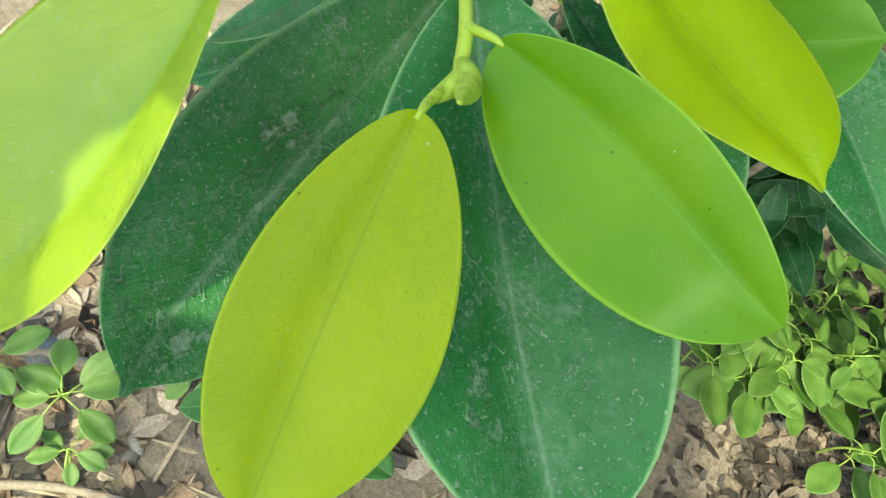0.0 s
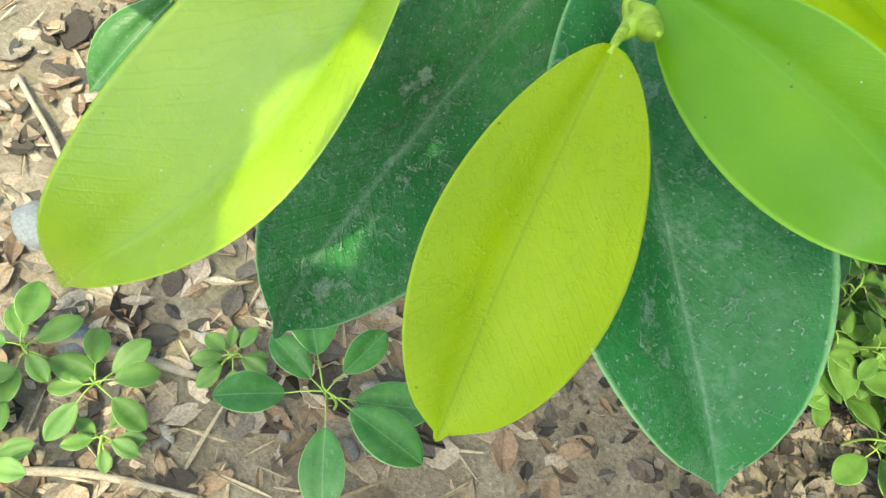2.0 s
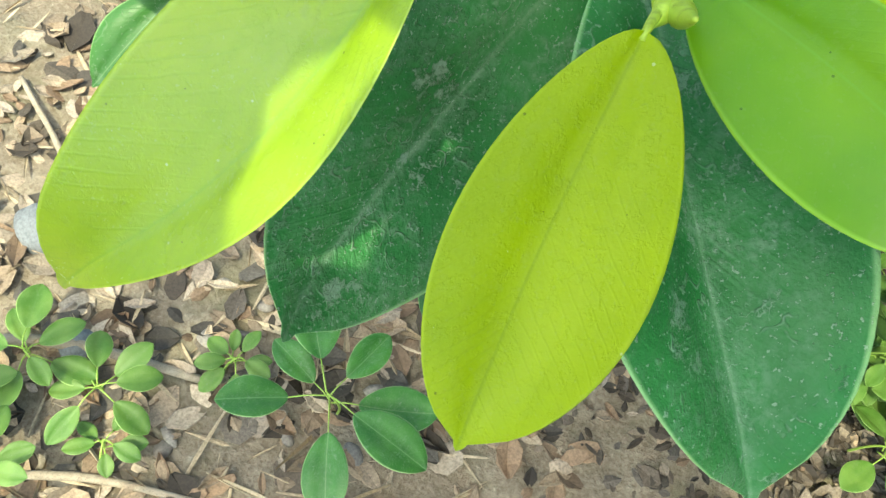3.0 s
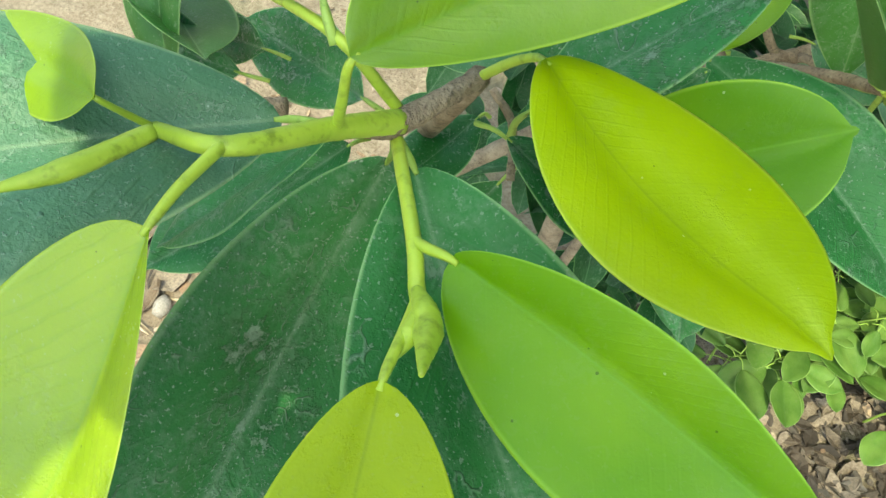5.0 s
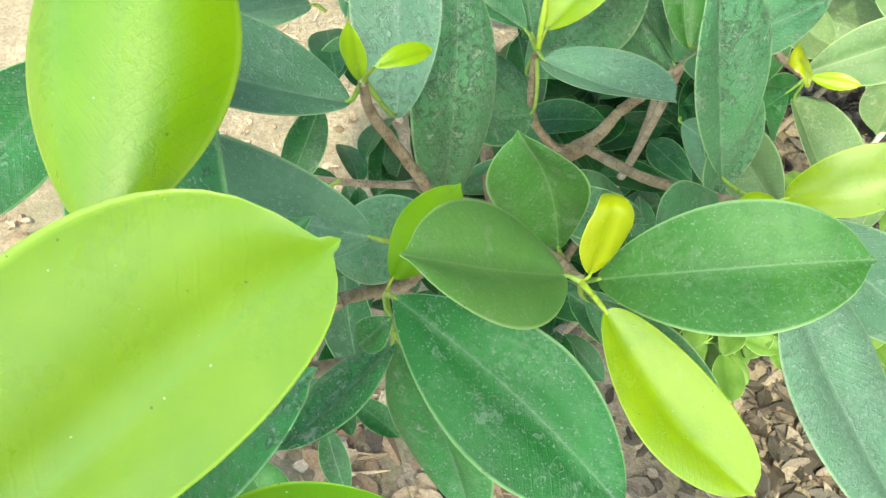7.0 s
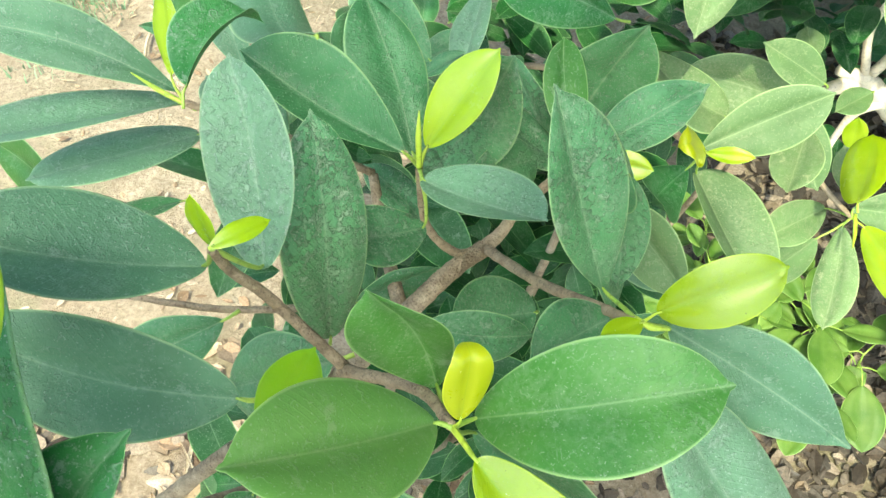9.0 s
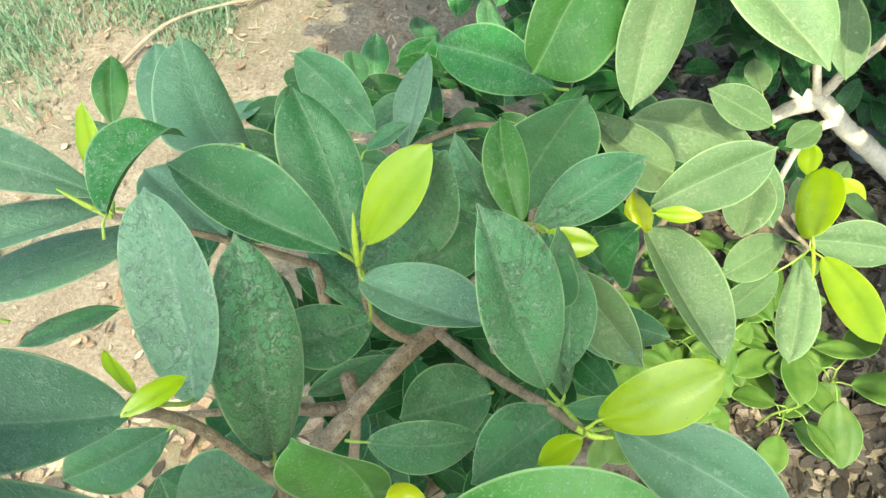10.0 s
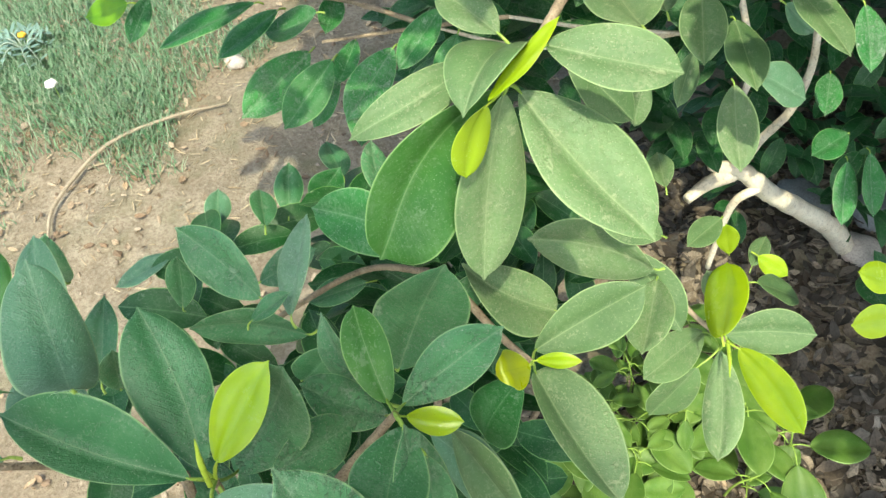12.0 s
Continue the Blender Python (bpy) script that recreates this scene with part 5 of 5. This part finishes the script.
leaf_cloud("foliage", PALE, hedge_spots, INNER_M, 8, "shade-toned dark leaves at the back of the shrub", 6, (-1, 0, 1))
leaf_cloud("foliage", SHRUB, inner_spots, INNER_M, 4, "shade-toned dark leaves inside the shrub")
leaf_cloud("foliage", SHRUB, left_spots, INNER_M, 7, "shade-toned dark leaves low in the shrub")
leaf_cloud("foliage", PALE, far_spots, INNER_M, 5, "shade-toned dark leaves behind the sunlit shoots")
leaf_cloud("foliage", PALE, side_spots, INNER_M, 6, "shade-toned dark leaves low beside the trunk")

# ---- unseen tree added to the south, whose crown shades the near shrub ----
TREE = plant_root("added_shade_tree", (-1.05, -2.75, 0), "unseen slender tree added to shade the near shrub with its dense dark crown", "tree")
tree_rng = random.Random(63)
part("trunk", tube("trunk", [(0.03, -0.02, -0.06), (0.0, 0.0, 0.9), (0.05, 0.06, 2.2), (0.10, 0.20, 3.4), (0.22, 0.42, 4.4), (0.34, 0.62, 5.0)], [0.085, 0.072, 0.060, 0.046, 0.030, 0.012], BARK, 14, 8, 0.06, tree_rng), TREE, "brown upright trunk of the added tree")
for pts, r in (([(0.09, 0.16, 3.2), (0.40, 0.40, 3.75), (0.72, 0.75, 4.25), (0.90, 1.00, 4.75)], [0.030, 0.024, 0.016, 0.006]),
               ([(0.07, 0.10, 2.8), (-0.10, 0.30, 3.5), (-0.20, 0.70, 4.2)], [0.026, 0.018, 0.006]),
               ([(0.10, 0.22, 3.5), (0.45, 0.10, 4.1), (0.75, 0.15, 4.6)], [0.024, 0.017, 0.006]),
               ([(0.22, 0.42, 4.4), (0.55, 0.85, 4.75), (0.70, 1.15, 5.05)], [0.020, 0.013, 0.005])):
    part("limb", tube("limb", pts, r, BARK, 9, 8, 0.06, tree_rng), TREE, "brown limb of the added crown")


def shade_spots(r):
    """Leaves of the added crown, dense inside a ragged outline fitted to the wanted shade, with a few gaps placed to
    let sunbeams through.
    """
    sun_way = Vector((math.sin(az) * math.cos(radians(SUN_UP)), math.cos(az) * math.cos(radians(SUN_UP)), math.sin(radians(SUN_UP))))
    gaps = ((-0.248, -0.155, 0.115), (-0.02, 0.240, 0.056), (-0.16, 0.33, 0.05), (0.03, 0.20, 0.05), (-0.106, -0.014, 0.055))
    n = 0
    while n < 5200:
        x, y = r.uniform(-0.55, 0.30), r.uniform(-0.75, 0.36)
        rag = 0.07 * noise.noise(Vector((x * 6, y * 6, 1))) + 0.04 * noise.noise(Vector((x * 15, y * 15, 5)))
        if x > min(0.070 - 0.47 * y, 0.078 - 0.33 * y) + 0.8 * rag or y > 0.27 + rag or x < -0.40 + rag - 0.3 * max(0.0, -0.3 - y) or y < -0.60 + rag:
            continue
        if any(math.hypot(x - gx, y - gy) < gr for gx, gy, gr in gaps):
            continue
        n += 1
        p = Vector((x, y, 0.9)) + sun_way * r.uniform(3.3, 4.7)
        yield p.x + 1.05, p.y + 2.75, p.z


leaf_cloud("crown", TREE, shade_spots, INNER_M, 12, "dense dark green crown added to cast shade", 5, (-1, 0, 1))


# ---- things on the ground ----
def chips(name, count, area, size, mat, seed, label, category, flat=0.18, slim=(0.3, 0.75)):
    """Loose curled flakes lying on the soil."""
    r = random.Random(seed)
    verts, faces = [], []
    for _ in range(count):
        x, y = area(r)
        z = bumps(x, y)
        ln = r.uniform(*size)
        wd = ln * r.uniform(*slim)
        m = Matrix.Translation((x, y, z + 0.003 + r.random() * 0.008)) @ Matrix.Rotation(r.uniform(0, 6.28), 4, "Z") @ Matrix.Rotation(r.gauss(0, 0.25), 4, "Y") @ Matrix.Rotation(r.gauss(0, 0.3), 4, "X")
        k = len(verts)
        curl = r.uniform(-flat, flat)
        for side in (0, 1):
            for i in range(4):
                u = i / 3
                w = (0.35, 1.0, 0.9, 0.15)[i] * wd / 2 * r.uniform(0.8, 1.2)
                for v in (-1, 0, 1):
                    verts.append(tuple(m @ Vector(((u - 0.5) * ln, v * w, curl * ln * (v * v) + curl * 0.6 * ln * (u - 0.5) ** 2 * 3 - side * 0.0012))))
        for i in range(3):
            for j in range(2):
                a = k + i * 3 + j
                faces.append((a, a + 3, a + 4, a + 1))
                faces.append((a + 12, a + 13, a + 16, a + 15))
            for a, b in ((k + i * 3, k + i * 3 + 3), (k + i * 3 + 5, k + i * 3 + 2)):
                faces.append((a, a + 12, b + 12, b))
    return tagged(new(name, mesh_of(name, verts, faces, mat, False)), label, category, kind="stuff")


def box_area(x0, x1, y0, y1):
    return lambda r: (r.uniform(x0, x1), r.uniform(y0, y1))


chips("leaf_litter", 4300, box_area(0.28, 1.25, 0.05, 1.15), (0.012, 0.05), DARK_LITTER, 21, "dark brown damp leaf litter and bark chips, darkened further for shade", "leaf litter")
chips("leaf_litter", 2600, box_area(0.26, 1.1, 0.05, 1.0), (0.005, 0.020), DARK_LITTER, 28, "fine crumbs of leaf litter, coloured dark for shade", "leaf litter")
chips("leaf_litter", 1000, box_area(-1.0, 0.05, -0.65, 0.40), (0.014, 0.06), LITTER, 22, "brown and grey dry leaf litter on the soil", "leaf litter")
# dark pieces strewn here imitate the shadow patches on this ground
chips("leaf_litter", 320, box_area(-1.0, -0.1, -0.65, 0.30), (0.02, 0.07), DARK_LITTER, 26, "dark leaves standing in for shadow patches on the soil", "leaf litter")
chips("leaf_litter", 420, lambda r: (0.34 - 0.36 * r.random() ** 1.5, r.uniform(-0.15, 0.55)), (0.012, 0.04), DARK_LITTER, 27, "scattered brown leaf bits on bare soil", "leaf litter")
chips("leaf_litter", 1300, box_area(-0.9, 0.4, 0.2, 1.9), (0.006, 0.024), LITTER, 23, "sparse dry leaf flakes on bare soil", "leaf litter")

chips("dry_straw", 320, box_area(-1.1, -0.05, -0.75, 0.3), (0.02, 0.11), STRAW, 24, "pale dry straw and grass stalks strewn on the soil", "straw", 0.06, (0.03, 0.10))
chips("dry_straw", 1100, box_area(-1.0, 0.3, 0.8, 2.0), (0.008, 0.03), STRAW, 25, "short dry straw bits strewn on bare soil", "straw", 0.06, (0.05, 0.16))


def pebbles():
    r = random.Random(31)
    verts, faces = [], []
    for _ in range(60):
        x, y = (r.uniform(-0.95, -0.2), r.uniform(-0.55, 0.2)) if r.random() < 0.6 else (r.uniform(0.35, 1.0), r.uniform(0.1, 1.0))
        bm = bmesh.new()
        bmesh.ops.create_icosphere(bm, subdivisions=1, radius=r.uniform(0.005, 0.02))
        m = Matrix.Translation((x, y, bumps(x, y) + 0.003)) @ Matrix.Rotation(r.uniform(0, 6.28), 4, "Z") @ Matrix.Diagonal((1.2, r.uniform(0.6, 1), r.uniform(0.4, 0.7), 1))
        k = len(verts)
        for v in bm.verts:
            verts.append(tuple(m @ (v.co * r.uniform(0.85, 1.12))))
        faces += [tuple(k + v.index for v in f.verts) for f in bm.faces]
        bm.free()
    tagged(new("pebbles", mesh_of("pebbles", verts, faces, STONE)), "grey pebbles lying among dry litter", "pebbles", kind="stuff")


pebbles()


def rock(at, size, mat, seed, label):
    """A worn stone, half sunk in the soil."""
    r = random.Random(seed)
    bm = bmesh.new()
    bmesh.ops.create_icosphere(bm, subdivisions=3, radius=size)
    long, flat = r.uniform(1.1, 1.4), r.uniform(0.55, 0.75)
    for v in bm.verts:
        v.co *= 1 + 0.28 * noise.noise(v.co / size * 1.3 + Vector((seed, 0, 0))) + 0.07 * noise.noise(v.co / size * 4 + Vector((0, seed, 0)))
        v.co.x, v.co.z = v.co.x * long, v.co.z * flat
    me = bpy.data.meshes.new("stone")
    bm.to_mesh(me)
    bm.free()
    for f in me.polygons:
        f.use_smooth = True
    me.materials.append(mat)
    ob = tagged(new("stone", me), label, "stone", "stones on the ground")
    ob.matrix_world = Matrix.Translation((at[0], at[1], bumps(*at) + 0.25 * size)) @ Matrix.Rotation(r.uniform(0, 6.28), 4, "Z")


rock((0.74, 0.775), 0.036, PALE_STONE, 3, "pale pinkish stone lying among dark litter")
rock((0.685, 0.90), 0.040, GREY_STONE, 5, "blue-grey stone lying behind the pale trunk")
rock((0.80, 0.86), 0.042, GREY_STONE, 9, "blue-grey stone lying among dark litter")
rock((-0.432, 1.475), 0.021, PALE_STONE, 11, "small pinkish stone on bare soil")
rock((-0.595, -0.155), 0.024, GREY_STONE, 14, "blue-grey stone lying among dry litter")
rock((-0.755, -0.06), 0.032, GREY_STONE, 17, "blue-grey stone beside dry sticks")


def grass():
    r = random.Random(41)
    verts, faces = [], []
    n = 0
    while n < 105000:
        x, y = -0.35 - 3.2 * r.random() ** 1.6, r.uniform(0.9, 1.6) + 2.4 * r.random() ** 2
        thick = 0.8 * noise.noise(Vector((x * 4, y * 4, 2))) + 0.5 * (y - 1.30) - 1.9 * max(-0.6, x + 0.70) - 2.0 * max(0, -x - 1.9) - 2.2 * max(0, y - 2.3) - 3.0 * max(0, 1.15 - y)
        thick += 0.55 * math.exp(-((x + 0.60) / 0.16) ** 2 - ((y - 1.45) / 0.14) ** 2)
        if thick < r.uniform(-0.1, 0.7):
            continue
        n += 1
        h, a = r.uniform(0.010, 0.038), r.uniform(0, 6.28)
        lean = Vector((math.cos(a), math.sin(a), 0)) * h * r.uniform(0.3, 1.1)
        side = Vector((-math.sin(a), math.cos(a), 0)) * r.uniform(0.0009, 0.0020)
        b = Vector((x, y, bumps(x, y) - 0.002))
        k = len(verts)
        for t, w in ((0, 1), (0.5, 0.8), (1, 0.08)):
            c = b + lean * t * t + Vector((0, 0, h * t))
            verts += [tuple(c - side * w), tuple(c + side * w)]
        faces += [(k, k + 1, k + 3, k + 2), (k + 2, k + 3, k + 5, k + 4)]
    tagged(new("grass", mesh_of("grass", verts, faces, GRASS)), "short patchy green grass growing in dry soil", "grass", kind="stuff")


grass()


def seedling(at, height, count, size, turn, mat=None, label="bright green seedling with oval leaves growing in soil"):
    """A low plant: stalks from one root, each with pairs of oval leaves."""
    r = random.Random(int(abs(at[0]) * 1000) + int(abs(at[1]) * 777) + count)
    root = plant_root("seedling", (at[0], at[1], bumps(*at)), label, "seedling", "seedlings on the ground")
    stem = [(0, 0, -0.01), (r.uniform(-0.01, 0.01), r.uniform(-0.01, 0.01), height * 0.6), (r.uniform(-0.02, 0.02), r.uniform(-0.02, 0.02), height)]
    part("stem", tube("stem", stem, [0.0022, 0.0018, 0.001], PETIOLE, 6, 5), root)
    for i in range(count):
        a = turn + i * 137.5
        k = 0.45 + 0.55 * (i + 1) / count
        top = Vector(stem[2]) * k
        ln = size * r.uniform(0.75, 1.15)
        out = Vector((math.cos(radians(a)), math.sin(radians(a)), 0)) * size * r.uniform(0.25, 0.5)
        ob = part("leaf", blade_mesh("leaf", GREEN, ln, ln * r.uniform(0.52, 0.66), r.uniform(-0.06, 0.05), 14, 4, mat or SEED_M, 0.12, 0.02, 0.6), root)
        ob.matrix_basis = Matrix.Translation(top + out) @ Matrix.Rotation(radians(a), 4, "Z") @ Matrix.Rotation(radians(r.uniform(-10, 18)), 4, "Y") @ Matrix.Rotation(radians(r.uniform(-15, 15)), 4, "X")
        inv = ob.matrix_basis.inverted()
        part("petiole", tube("petiole", [inv @ (top * 0.96), inv @ (top + out * 0.5 + Vector((0, 0, 0.004))), (0.001, 0, 0)], [0.0012, 0.001, 0.0008], PETIOLE, 6, 4), ob)
    return root


for at, h, c, s, turn in (((0.40, 0.44), 0.16, 8, 0.075, 20), ((0.47, 0.40), 0.14, 7, 0.08, 75), ((0.33, 0.52), 0.13, 9, 0.055, 130), ((0.28, 0.60), 0.12, 8, 0.05, 10),
                          ((0.24, 0.46), 0.12, 7, 0.07, 200), ((0.36, 0.60), 0.11, 8, 0.05, 60), ((0.16, 0.42), 0.10, 7, 0.07, 160), ((0.42, 0.55), 0.10, 7, 0.06, 300), ((0.30, 0.47), 0.15, 9, 0.05, 15), ((0.27, 0.53), 0.14, 9, 0.045, 95), ((0.35, 0.48), 0.13, 9, 0.05, 215), ((0.20, 0.50), 0.12, 8, 0.05, 255), ((0.38, 0.37), 0.12, 7, 0.07, 330), ((0.31, 0.41), 0.11, 8, 0.06, 140),
                          ((0.20, 0.36), 0.12, 8, 0.07, 35), ((0.14, 0.36), 0.10, 8, 0.065, 190), ((0.24, 0.40), 0.13, 8, 0.06, 280),
                          ((-0.62, -0.20), 0.08, 7, 0.055, 15), ((-0.53, -0.18), 0.07, 6, 0.06, 80), ((-0.56, -0.32), 0.09, 8, 0.055, 140), ((-0.66, -0.28), 0.08, 7, 0.06, 220),
                          ((-0.47, -0.24), 0.04, 6, 0.035, 40), ((-0.43, -0.07), 0.04, 8, 0.04, 120)):
    seedling(at, h, c, s, turn)
seedling((-0.27, -0.03), 0.10, 7, 0.10, 30, GREEN_M, "blue-green weed with long oval leaves growing in soil")


def dry_stick(pts, radii, label):
    ob = tagged(new("dry_stick", tube("dry_stick", pts, radii, DRY, 8, 8, 0.08, rng)), label, "stick", "dry sticks on the ground")
    return ob


dry_stick([(-0.44, 1.33, 0.012), (-0.56, 1.30, 0.016), (-0.69, 1.23, 0.018), (-0.77, 1.08, 0.014), (-0.76, 0.96, 0.010)], [0.002, 0.0038, 0.0042, 0.0038, 0.0022], "long bent dry brown stick lying on soil")
dry_stick([(-0.75, -0.26, 0.012), (-0.60, -0.16, 0.016), (-0.44, -0.10, 0.012)], [0.007, 0.008, 0.006], "dry tan stick lying among weeds")
dry_stick([(-0.62, -0.38, 0.012), (-0.48, -0.28, 0.014), (-0.34, -0.22, 0.010)], [0.005, 0.006, 0.004], "thin dry stick lying on litter")
dry_stick([(-0.95, 0.10, 0.01), (-0.78, 0.02, 0.02), (-0.66, -0.10, 0.01)], [0.004, 0.005, 0.004], "pale dry stick lying on soil")


def daisy(at, r0, petals, label):
    root = plant_root("wild_flower", (at[0], at[1], bumps(*at)), label, "flower")
    part("stem", tube("stem", [(0, 0, -0.01), (0.004, 0, 0.03), (0.0, 0.002, 0.05)], [0.0015, 0.0013, 0.0012], PETIOLE, 6, 4), root)
    bm = bmesh.new()
    bmesh.ops.create_uvsphere(bm, u_segments=14, v_segments=8, radius=r0)
    for v in bm.verts:
        a = math.atan2(v.co.y, v.co.x)
        v.co *= 1 + 0.10 * math.sin(a * 9)
        v.co.z = v.co.z * 0.55 + 0.05
    me = bpy.data.meshes.new("flower_head")
    bm.to_mesh(me)
    bm.free()
    me.materials.append(petals)
    part("flower_head", me, root)


daisy((-0.83, 1.41), 0.014, WHITE, "round white flower head standing in short grass")
daisy((-0.94, 1.60), 0.010, ORANGE, "small orange-yellow flower in the grass")


def silver_herb(at, arms, reach, label):
    """A low herb: arching stems from one root, set with narrow leaves."""
    r = random.Random(88)
    root = plant_root("herb", (at[0], at[1], bumps(*at)), label, "herb")
    for i in range(arms):
        a = radians(i * 360 / arms + r.uniform(-14, 14))
        far = reach * r.uniform(0.7, 1.1)
        way = Vector((math.cos(a), math.sin(a), 0))
        line = [way * far * k + Vector((0, 0, 0.045 * math.sin(math.pi * min(1, 0.15 + 0.75 * k)) - 0.012 * (k == 0))) for k in (0, 0.33, 0.66, 1)]
        stem = part("stem", tube("stem", line, [0.0018, 0.0016, 0.0012, 0.0007], SILVER_STEM, 6, 5), root, "pale silvery stem")
        for k in range(9):
            u = 0.2 + 0.8 * k / 8
            j = min(2, int(u * 3))
            base = line[j].lerp(line[j + 1], u * 3 - j)
            ln = r.uniform(0.022, 0.034)
            ob = part("leaf", blade_mesh("leaf", GREEN, ln, ln * r.uniform(0.20, 0.30), 0.03, 8, 2, SILVER_M, 0.15, 0.03, 0.7), stem)
            ob.matrix_basis = Matrix.Translation(base) @ Matrix.Rotation(a + radians((55 if k % 2 else -55) * (1 if k < 8 else 0) + r.uniform(-15, 15)), 4, "Z") @ Matrix.Rotation(radians(-r.uniform(5, 40)), 4, "Y")


silver_herb((-0.945, 1.59), 9, 0.085, "silvery blue-green herb with narrow leaves in short grass")
